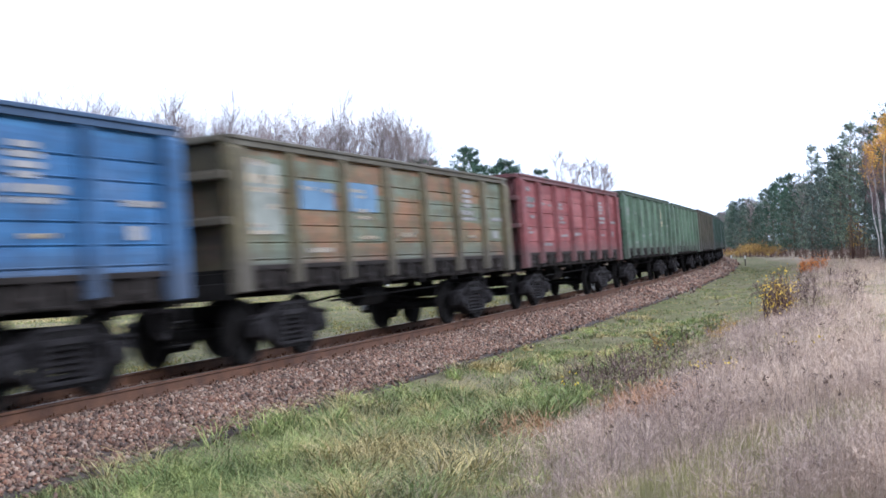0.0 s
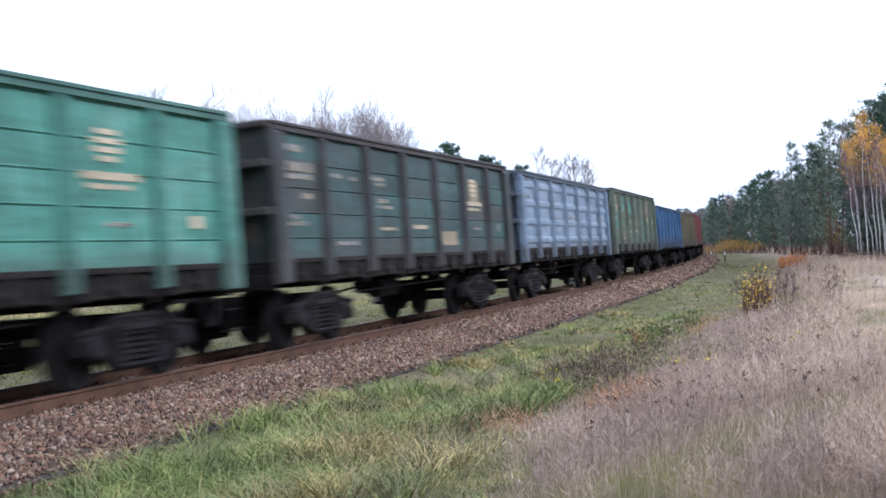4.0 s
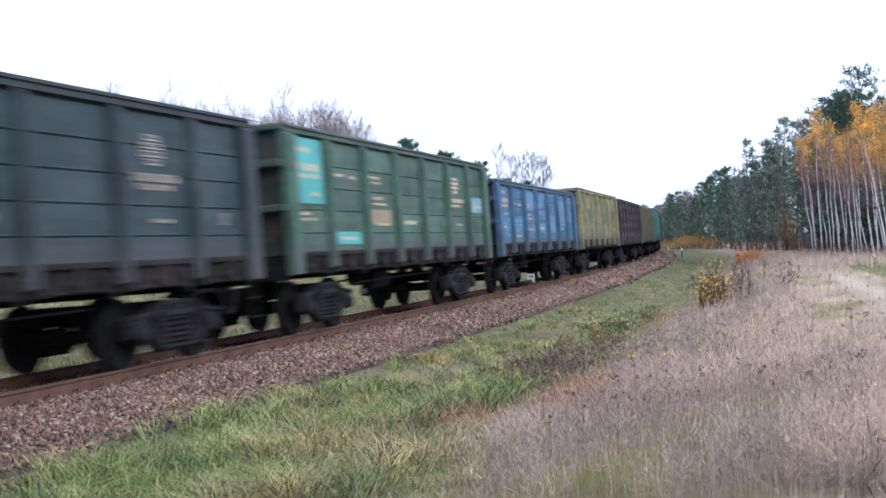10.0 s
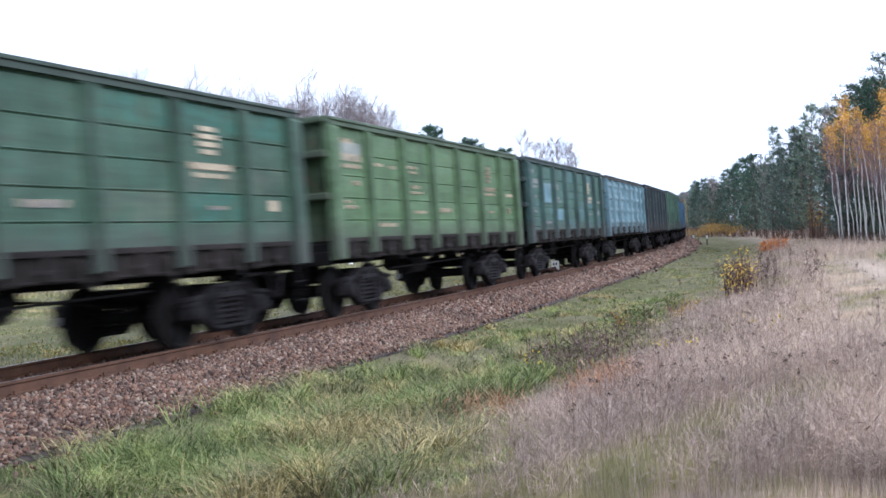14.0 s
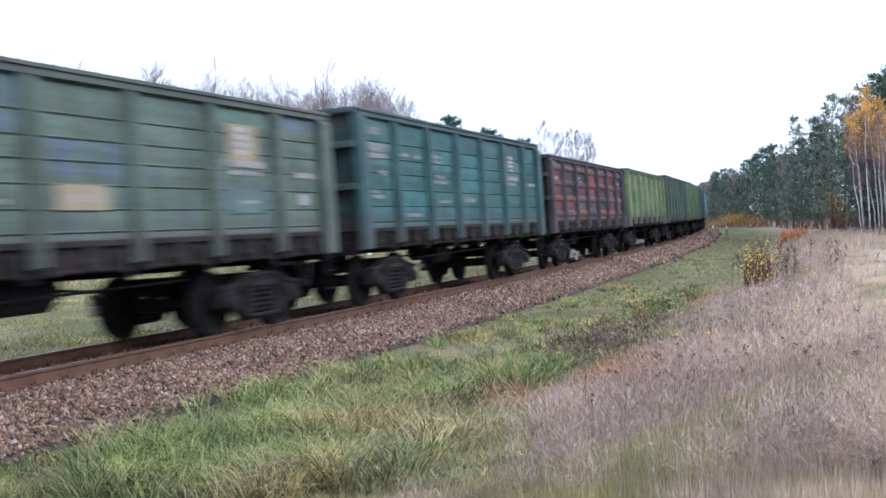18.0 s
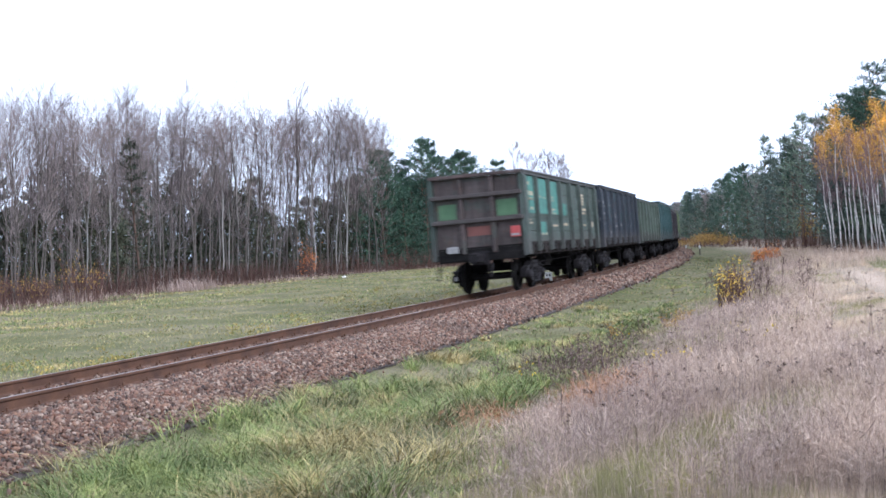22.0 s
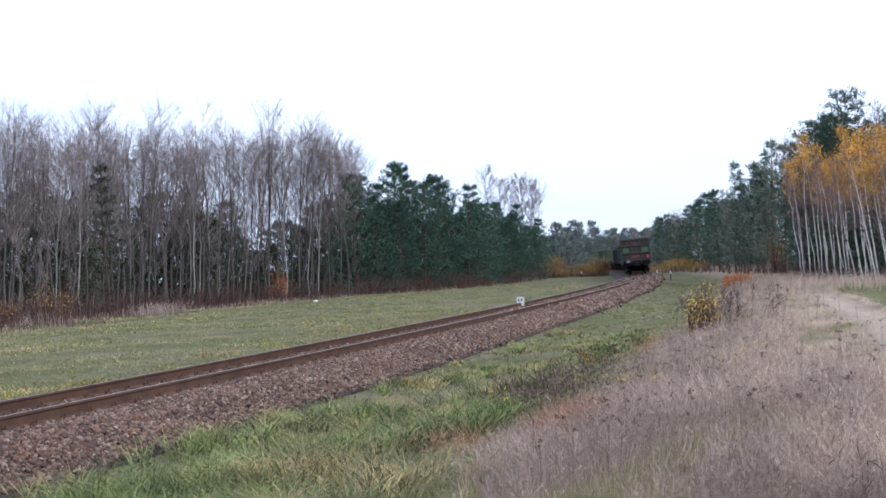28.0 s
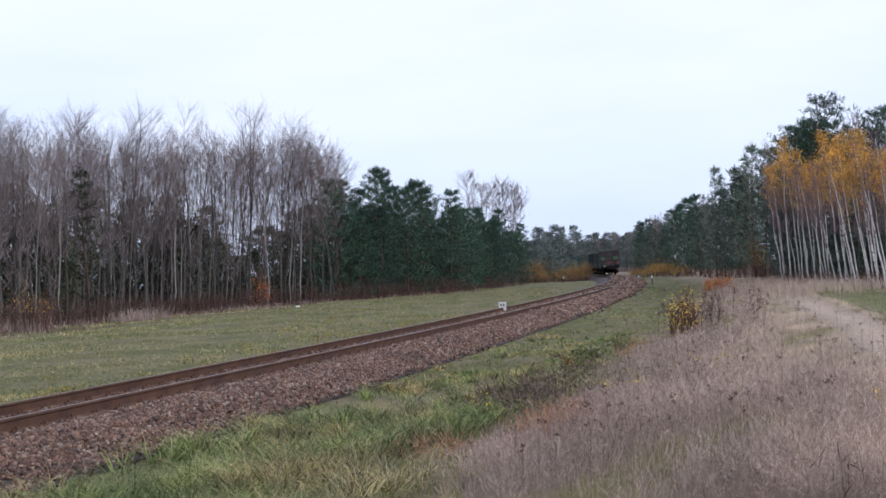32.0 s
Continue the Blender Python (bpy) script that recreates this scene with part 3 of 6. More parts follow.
def bolster_mesh():
    bm = bmesh.new()
    prism(bm, [(-0.22, 0.62), (0.22, 0.62), (0.22, 0.88), (-0.22, 0.88)], -1.18, 1.18)
    rod(bm, (0, 0, 0.85), (0, 0, 1.02), 0.17, sides=14)
    for d in (-1, 1):
        rod(bm, (d * 0.52, -0.85, 0.42), (d * 0.52, 0.85, 0.42), 0.045, sides=8)
        for y in (-0.797, 0.797):
            box(bm, d * 0.46 - 0.05, d * 0.46 + 0.05, y - 0.06, y + 0.06, 0.36, 0.62, 0.02)
    rod(bm, (-0.52, 0.2, 0.42), (0.52, 0.2, 0.50), 0.03, sides=6)
    return mesh_of("bogie", bm)


def coupler_mesh():
    bm = bmesh.new()
    box(bm, -0.45, 0.20, -0.09, 0.09, 0.97, 1.15, 0.02)
    prism(bm, [(0.15, 0.90), (0.66, 0.92), (0.66, 1.20), (0.15, 1.22)], -0.17, 0.05)
    prism(bm, [(0.40, 0.93), (0.74, 0.97), (0.74, 1.15), (0.40, 1.19)], 0.06, 0.20)
    box(bm, -0.05, 0.05, -0.28, 0.28, 0.86, 1.26, 0.02)
    for i in range(7):  # air hose
        q, w = i / 7, (i + 1) / 7
        rod(bm, (0.05 + 0.5 * q, 0.36, 0.90 - 0.40 * math.sin(q * 3.1)), (0.05 + 0.5 * w, 0.36, 0.90 - 0.40 * math.sin(w * 3.1)), 0.028, sides=6)
    return mesh_of("coupler", bm)


def end_mesh(h):
    bm = bmesh.new()
    box(bm, -0.03, 0.03, -HALF_W + 0.05, HALF_W - 0.05, 1.20, h - 0.11)
    return mesh_of("end_wall", bm)


BOGIE = bolster_mesh()
# small pale plate added in place of a bright axle-box end
PALE_END_MARK = mesh_of("reflector", boxed(-0.03, 0.03, -0.06, 0.06, 0.42, 0.54, bevel=0.01))
SIDE_FRAME, SPRINGS, WHEELS, AXLE, COUPLER, HATCH = frame_mesh(), spring_mesh(), (wheel_mesh(1), wheel_mesh(-1)), axle_mesh(), coupler_mesh(), hatch_mesh()
PAINTED = ("side_panel", "post", "corner_post", "top_rail", "end_rib", "end_post", "end_top_rail")


def rail_beam(x0, x1, h):
    """The rolled top beam of a side, with a lip outside."""
    bm = bmesh.new()
    prism(bm, [(x0, h - 0.14), (x1, h - 0.14), (x1, h), (x0, h)], -0.095, 0.05)
    box(bm, x0, x1, -0.125, -0.09, h - 0.06, h - 0.004, 0.008)
    return mesh_of("top_rail", bm)


def gondola(h, style, paint):
    """An open four-axle freight wagon: x ahead, the rails' tops at z = 0."""
    w = new("gondola_wagon")
    panel, post, corner = panel_mesh(h, style), post_mesh(h, False), post_mesh(h, True)
    beam, end = rail_beam(-BODY + 0.01, BODY - 0.01, h), end_mesh(h)
    for side in (1, -1):
        flip = pose(0, 0, 0) if side == 1 else pose(0, 0, 0, 0, 0, 180)
        for i in range(7):
            x = -BODY + PITCH * (i + 0.5)
            put("side_panel", panel, paint, w, "", flip @ pose(x, -HALF_W + 0.06, FLOOR))
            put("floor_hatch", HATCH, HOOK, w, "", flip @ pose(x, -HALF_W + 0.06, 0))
        for i in range(1, 7):
            put("post", post, paint, w, "", flip @ pose(-BODY + PITCH * i, -HALF_W + 0.05, FLOOR))
        for x in (-BODY + 0.20, BODY - 0.20):
            put("corner_post", corner, paint, w, "", flip @ pose(x, -HALF_W + 0.045, FLOOR))
        put("top_rail", beam, paint, w, "", flip @ pose(0, -HALF_W + 0.075, 0))
    ribs = boxed(-0.08, 0.10, -HALF_W + 0.03, HALF_W - 0.03, -0.06, 0.06, bevel=0.015)
    ribs = mesh_of("end_rib", ribs)
    upright = mesh_of("end_post", boxed(-0.08, 0.07, -0.06, 0.06, 1.22, h - 0.12, bevel=0.012))
    endtop = mesh_of("end_top_rail", boxed(-0.12, 0.11, -HALF_W + 0.03, HALF_W - 0.03, h - 0.105, h - 0.003, bevel=0.012))
    step = bmesh.new()
    rod(step, (0, 0, 1.12), (0, 0, 0.50), 0.014, sides=6), rod(step, (0.32, 0, 1.12), (0.32, 0, 0.50), 0.014, sides=6)
    box(step, -0.02, 0.34, -0.05, 0.05, 0.48, 0.50), box(step, -0.02, 0.34, -0.02, 0.02, 0.78, 0.80)
    step = mesh_of("footstep", step)
    sill = mesh_of("end_sill", boxed(-0.10, 0.06, -1.30, 1.30, 0.98, 1.22, bevel=0.015))
    lever = bmesh.new()
    rod(lever, (0.16, -1.15, 1.02), (0.16, 0.1, 1.10), 0.016, sides=6), rod(lever, (0.16, -1.15, 1.02), (0.16, -1.2, 0.72), 0.016, sides=6)
    rod(lever, (0.0, -0.6, 1.06), (0.16, -0.6, 1.06), 0.014, sides=6)
    lever = mesh_of("uncoupling_lever", lever)
    for d in (1, -1):
        flip = pose(0, 0, 0) if d == 1 else pose(0, 0, 0, 0, 0, 180)
        put("end_wall", end, SHADED_END, w, "", flip @ pose(BODY - 0.10, 0, 0))
        put("end_top_rail", endtop, paint, w, "", flip @ pose(BODY, 0, 0))
        for z in (FLOOR + (h - FLOOR) * 0.36, FLOOR + (h - FLOOR) * 0.70):
            put("end_rib", ribs, paint, w, "", flip @ pose(BODY, 0, z))
        for y in (-0.48, 0.48):
            put("end_post", upright, paint, w, "", flip @ pose(BODY - 0.01, y, 0))
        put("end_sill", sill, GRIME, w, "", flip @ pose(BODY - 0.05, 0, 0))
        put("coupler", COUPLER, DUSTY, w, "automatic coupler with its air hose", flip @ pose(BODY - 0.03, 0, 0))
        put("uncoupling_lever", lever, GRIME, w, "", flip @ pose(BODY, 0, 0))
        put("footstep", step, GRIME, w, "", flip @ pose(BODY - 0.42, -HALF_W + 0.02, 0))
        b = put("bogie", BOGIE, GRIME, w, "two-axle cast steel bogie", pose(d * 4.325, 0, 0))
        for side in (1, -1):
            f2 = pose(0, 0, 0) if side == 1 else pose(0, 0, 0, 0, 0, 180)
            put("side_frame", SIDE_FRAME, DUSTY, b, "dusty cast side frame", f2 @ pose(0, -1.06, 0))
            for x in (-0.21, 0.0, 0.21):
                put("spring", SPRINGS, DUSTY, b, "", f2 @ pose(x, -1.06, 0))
        put("reflector", PALE_END_MARK, LETTER, b, "small white end plate", pose(-1.21, 1.06, 0))
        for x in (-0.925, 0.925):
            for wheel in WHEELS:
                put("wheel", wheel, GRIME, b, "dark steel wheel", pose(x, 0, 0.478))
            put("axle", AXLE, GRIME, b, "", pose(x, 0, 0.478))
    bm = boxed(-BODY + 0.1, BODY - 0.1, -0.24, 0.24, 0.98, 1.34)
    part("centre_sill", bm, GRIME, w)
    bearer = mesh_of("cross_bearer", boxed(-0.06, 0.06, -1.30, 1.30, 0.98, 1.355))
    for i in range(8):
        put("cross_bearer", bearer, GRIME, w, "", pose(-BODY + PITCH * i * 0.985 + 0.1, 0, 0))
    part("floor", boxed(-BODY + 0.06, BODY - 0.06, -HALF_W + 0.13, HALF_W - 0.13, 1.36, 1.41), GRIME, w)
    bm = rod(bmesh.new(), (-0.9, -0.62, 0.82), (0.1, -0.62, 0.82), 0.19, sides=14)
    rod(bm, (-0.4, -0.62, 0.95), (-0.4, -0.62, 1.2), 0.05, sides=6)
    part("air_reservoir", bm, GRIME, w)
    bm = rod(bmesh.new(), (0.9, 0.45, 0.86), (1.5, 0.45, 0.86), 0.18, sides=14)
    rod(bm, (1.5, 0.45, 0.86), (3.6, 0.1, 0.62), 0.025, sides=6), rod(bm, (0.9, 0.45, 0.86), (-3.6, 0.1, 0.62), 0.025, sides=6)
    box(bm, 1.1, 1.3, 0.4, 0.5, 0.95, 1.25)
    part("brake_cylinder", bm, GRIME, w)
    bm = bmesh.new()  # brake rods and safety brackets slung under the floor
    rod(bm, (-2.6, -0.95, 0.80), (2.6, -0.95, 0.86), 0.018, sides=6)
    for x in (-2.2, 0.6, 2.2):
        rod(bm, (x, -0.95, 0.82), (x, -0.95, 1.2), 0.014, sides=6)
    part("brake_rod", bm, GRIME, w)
    return w


def repaint(wagon, field, trim, top, end_material=None):
    for ob in wagon.children:
        kind = ob.name.split(".")[0]
        if kind in PAINTED:
            m = field if kind == "side_panel" else top if kind.endswith("top_rail") else trim
            ob.material_slots[0].link = "OBJECT"
            ob.material_slots[0].material = end_material if end_material and kind.startswith("end_") else m


# posts or top beams painted unlike the fields between them, by wagon from the tail
TRIM = {17: (0.032, 0.034, 0.033), 13: (0.20, 0.19, 0.09), 9: (0.11, 0.20, 0.23), 18: (0.12, 0.17, 0.23), 11: (0.042, 0.095, 0.062), 15: (0.085, 0.09, 0.045), 8: (0.03, 0.07, 0.06)}
TOP = {17: (0.034, 0.028, 0.025), 9: (0.055, 0.06, 0.055), 10: (0.02, 0.027, 0.029), 13: (0.21, 0.18, 0.09), 4: (0.03, 0.025, 0.028), 5: (0.075, 0.10, 0.055), 18: (0.06, 0.08, 0.10), 0: (0.05, 0.055, 0.05)}


# colour name, base, two repaint tones, share of repainted fields, rust, height, style, extra label words; from the tail of the train forwards
STOCK = [
    ("grey-green", (0.050, 0.074, 0.060), (0.055, 0.18, 0.145), (0.080, 0.098, 0.086), 0.08, 0.25, 3.60, "plain"),
    ("dark slate", (0.015, 0.025, 0.036), (0.013, 0.038, 0.044), (0.028, 0.031, 0.044), 0.25, 0.3, 3.63, "boarded"),
    ("grey-green", (0.068, 0.100, 0.074), (0.060, 0.090, 0.135), (0.080, 0.165, 0.125), 0.28, 0.3, 3.43, "boarded"),
    ("teal", (0.022, 0.076, 0.076), (0.032, 0.133, 0.127), (0.077, 0.127, 0.127), 0.22, 0.15, 3.66, "boarded"),
    ("maroon", (0.027, 0.022, 0.028), (0.20, 0.048, 0.040), (0.14, 0.10, 0.10), 0.75, 0.25, 3.40, "pressed"),
    ("light green", (0.118, 0.172, 0.073), (0.153, 0.217, 0.121), (0.089, 0.127, 0.064), 0.30, 0.2, 3.48, "plain"),
    ("dark green", (0.041, 0.086, 0.054), (0.032, 0.121, 0.089), (0.077, 0.101, 0.070), 0.30, 0.25, 3.58, "plain"),
    ("grass green", (0.079, 0.144, 0.064), (0.108, 0.178, 0.089), (0.058, 0.101, 0.051), 0.25, 0.2, 3.60, "plain"),
    ("sea green", (0.054, 0.114, 0.086), (0.095, 0.185, 0.204), (0.064, 0.140, 0.101), 0.40, 0.2, 3.60, "boarded"),
    ("pale blue", (0.159, 0.255, 0.286), (0.197, 0.299, 0.331), (0.133, 0.210, 0.242), 0.30, 0.15, 3.57, "pressed"),
    ("dark slate", (0.018, 0.034, 0.038), (0.026, 0.046, 0.050), (0.020, 0.038, 0.038), 0.25, 0.25, 3.62, "plain"),
    ("moss green", (0.042, 0.080, 0.055), (0.07, 0.14, 0.11), (0.07, 0.11, 0.075), 0.4, 0.25, 3.64, "plain"),
    ("blue", (0.045, 0.118, 0.205), (0.11, 0.235, 0.36), (0.13, 0.16, 0.21), 0.40, 0.15, 3.30, "boarded"),
    ("olive yellow", (0.115, 0.125, 0.070), (0.075, 0.115, 0.092), (0.28, 0.235, 0.13), 0.75, 0.3, 3.56, "boarded"),
    ("dark maroon", (0.024, 0.018, 0.023), (0.20, 0.046, 0.034), (0.06, 0.028, 0.028), 0.62, 0.3, 3.50, "pressed"),
    ("olive green", (0.079, 0.086, 0.050), (0.159, 0.318, 0.350), (0.064, 0.101, 0.070), 0.42, 0.35, 3.40, "plain"),
    ("turquoise", (0.064, 0.210, 0.159), (0.095, 0.255, 0.204), (0.051, 0.165, 0.133), 0.25, 0.12, 3.58, "plain"),
    ("dark blue-green", (0.034, 0.060, 0.056), (0.040, 0.105, 0.090), (0.060, 0.050, 0.042), 0.45, 0.35, 3.62, "plain"),
    ("pale grey-blue", (0.178, 0.236, 0.299), (0.217, 0.273, 0.337), (0.153, 0.197, 0.242), 0.30, 0.15, 3.57, "pressed"),
    ("faded green", (0.090, 0.118, 0.085), (0.055, 0.15, 0.11), (0.17, 0.14, 0.095), 0.35, 0.3, 3.63, "plain"),
    ("blue", (0.026, 0.10, 0.225), (0.045, 0.15, 0.29), (0.08, 0.13, 0.19), 0.25, 0.15, 3.28, "boarded"),
    ("rusty olive", (0.105, 0.090, 0.045), (0.12, 0.16, 0.12), (0.21, 0.10, 0.05), 1.0, 0.4, 3.29, "boarded"),
    ("red", (0.191, 0.048, 0.048), (0.267, 0.101, 0.095), (0.140, 0.038, 0.038), 0.30, 0.25, 3.50, "plain"),
    ("green", (0.077, 0.133, 0.083), (0.121, 0.178, 0.127), (0.058, 0.108, 0.077), 0.25, 0.2, 3.58, "boarded"),
    ("light green", (0.095, 0.159, 0.101), (0.127, 0.191, 0.127), (0.064, 0.114, 0.077), 0.25, 0.2, 3.55, "plain"),
    ("dark olive", (0.058, 0.054, 0.032), (0.083, 0.077, 0.051), (0.051, 0.064, 0.038), 0.25, 0.4, 3.58, "plain"),
    ("dark green", (0.032, 0.070, 0.051), (0.045, 0.095, 0.070), (0.058, 0.070, 0.051), 0.25, 0.3, 3.58, "plain"),
    ("dark green", (0.028, 0.064, 0.045), (0.045, 0.089, 0.064), (0.058, 0.064, 0.051), 0.25, 0.3, 3.58, "plain"),
    ("brown", (0.064, 0.045, 0.032), (0.083, 0.064, 0.051), (0.051, 0.045, 0.032), 0.25, 0.4, 3.58, "plain"),
]


def wagon_at(k, t):
    """How far along the line the middle of the k-th wagon from the tail is at t seconds."""
    u = t - 21.0
    return 3.644 + 13.889 * u - 0.01259 * u * u + 13.92 * k


def letter_side(w, h, style, k):
    """Faded stencilled lines and plates on the side towards the bank, as plain bars."""
    r = random.Random(400 + k)
    out = HALF_W - 0.06 + (0.004 if style == "pressed" else 0.020)

    layers = {}

    def bar(i, dx, z, wide, tall, material=LETTER, solid=False):
        """One line of stencilled marks, worn away here and there."""
        x0 = -BODY + PITCH * (i + 0.5) + dx - wide / 2
        end, bm = x0 + wide, layers.setdefault(material.name, (material, bmesh.new()))[1]
        if tall > 0.15 or solid:
            box(bm, x0, end, -out - 0.003, -out + 0.022, z - tall / 2, z + tall / 2)
        else:
            size = max(0.055, tall * 0.62)
            while x0 < end - size * 0.6:
                if r.random() < 0.84:
                    lift = r.uniform(-0.006, 0.006)
                    box(bm, x0, x0 + size * r.uniform(0.62, 0.80), -out - 0.003, -out + 0.022, z - tall / 2 + lift, z + tall * r.uniform(0.36, 0.5) + lift)
                x0 += size

    tall = h - 0.12 - FLOOR
    row = [FLOOR + tall * (q + (0.87 if style == "pressed" else 0.42)) / (4 if style == "pressed" else 5) for q in range(5)]
    ink = CREAM if k in (0, 7, 11, 12, 15, 19) else LETTER
    top = 3 if style == "pressed" else 4
    bar(0, -0.15, row[top] - 0.02, 0.72, 0.10, ink)
    if style != "pressed":
        bar(0, 0.0, row[3] + 0.10, 1.2, 0.14, ink), bar(0, 0.0, row[3] - 0.06, 1.15, 0.08, ink)
        bar(0, -0.2, row[1] + 0.12, 0.55, 0.06, ink), bar(0, -0.1, row[1] + 0.02, 0.75, 0.06, ink), bar(1, -0.3, row[3] + 0.02, 0.4, 0.06, ink), bar(1, 0.4, row[3] + 0.0, 0.35, 0.06, ink)
        bar(2, -0.3, row[3] + 0.05, 0.6, 0.06, ink), bar(2, -0.2, row[3] - 0.05, 0.45, 0.05, ink), bar(1, 0.0, row[0] + 0.10, 0.9, 0.07, ink), bar(5, 0.1, row[1] - 0.02, 0.5, 0.05, ink)
        bar(0, 0.35, row[2] + 0.05, 0.36, 0.08, ink)
    else:
        bar(0, 0.0, row[2], 0.9, 0.10, ink)
    bar(2, -0.1, row[2] + 0.06, 0.5, 0.07, ink), bar(2, -0.05, row[2] - 0.06, 0.7, 0.05, ink)
    if r.random() < 0.7:
        bar(3, 0.0, row[1], 0.8, 0.09, ink)
        bar(2, 0.1, row[1] - 0.05, 0.7, 0.06, ink)
    if style != "pressed" and r.random() < 0.8 and k not in (1, 12, 17):  # a round badge above two lines
        for z, wide in ((0.27, 0.36), (0.16, 0.50), (0.05, 0.50), (-0.06, 0.34)):
            bar(5, -0.05, row[3] + z, wide, 0.07, CREAM if k in (7, 8, 11) else ink, True)
        bar(5, 0.0, row[2] + 0.15, 1.1, 0.10, CREAM if k in (7, 8, 11) else ink), bar(5, 0.0, row[2] + 0.02, 0.9, 0.07, CREAM if k in (7, 8, 11) else ink)
    if r.random() < 0.7:
        bar(6, -0.05, row[1] + 0.02, 0.26, 0.17, ink)
    if r.random() < 0.5:
        bar(6, 0.1, row[2] + 0.03, 0.7, 0.08, ink)
    for material, bm in layers.values():
        tagged(part("lettering", bm, material, w, "worn stencilled lettering"), kind="stuff")


def dress_tail(w):
    """The last wagon: fresh paint fields on its side and end, a red and white tail disc, a plate."""
    y = HALF_W - 0.06 + 0.020
    for i, z0, z1, dx0, dx1 in ((0, 2.75, 3.44, 0.0, 0.75), (0, 2.31, 2.70, 0.0, 0.75), (1, 2.31, 3.42, -0.75, 0.75), (2, 2.31, 3.40, -0.75, 0.70), (1, 1.66, 2.05, -0.70, 0.35), (3, 2.30, 2.70, -0.2, 0.3)):
        x = -BODY + PITCH * (i + 0.5)
        part("paint_field", boxed(x + dx0, x + dx1, -y - 0.002, -y + 0.03, z0, z1), TEAL_FIELD, w, "repainted teal field")
    e = -BODY + 0.066
    for y0, y1, z0, z1, m, words in ((0.66, 1.22, 2.28, 2.74, GREEN_FIELD, "green paint field"), (-1.22, -0.60, 2.28, 2.76, GREEN_FIELD, "green paint field"), (-0.36, 0.36, 1.74, 2.02, ORANGE_FIELD, "red primer field")):
        part("end_paint_field", boxed(e, e + 0.02, y0, y1, z0, z1), m, w, words)
    e = -BODY - 0.004
    disc = part("tail_disc", boxed(e - 0.14, e - 0.05, -1.30, -1.02, 1.62, 1.94, bevel=0.01), RED, w, "red and white tail marker")
    part("tail_stripe", boxed(e - 0.146, e - 0.13, -1.28, -1.04, 1.66, 1.72), LETTER, disc)
    part("number_plate", boxed(e - 0.13, e - 0.08, 0.62, 0.98, 1.26, 1.46, bevel=0.01), LETTER, w, "pale blank plate")


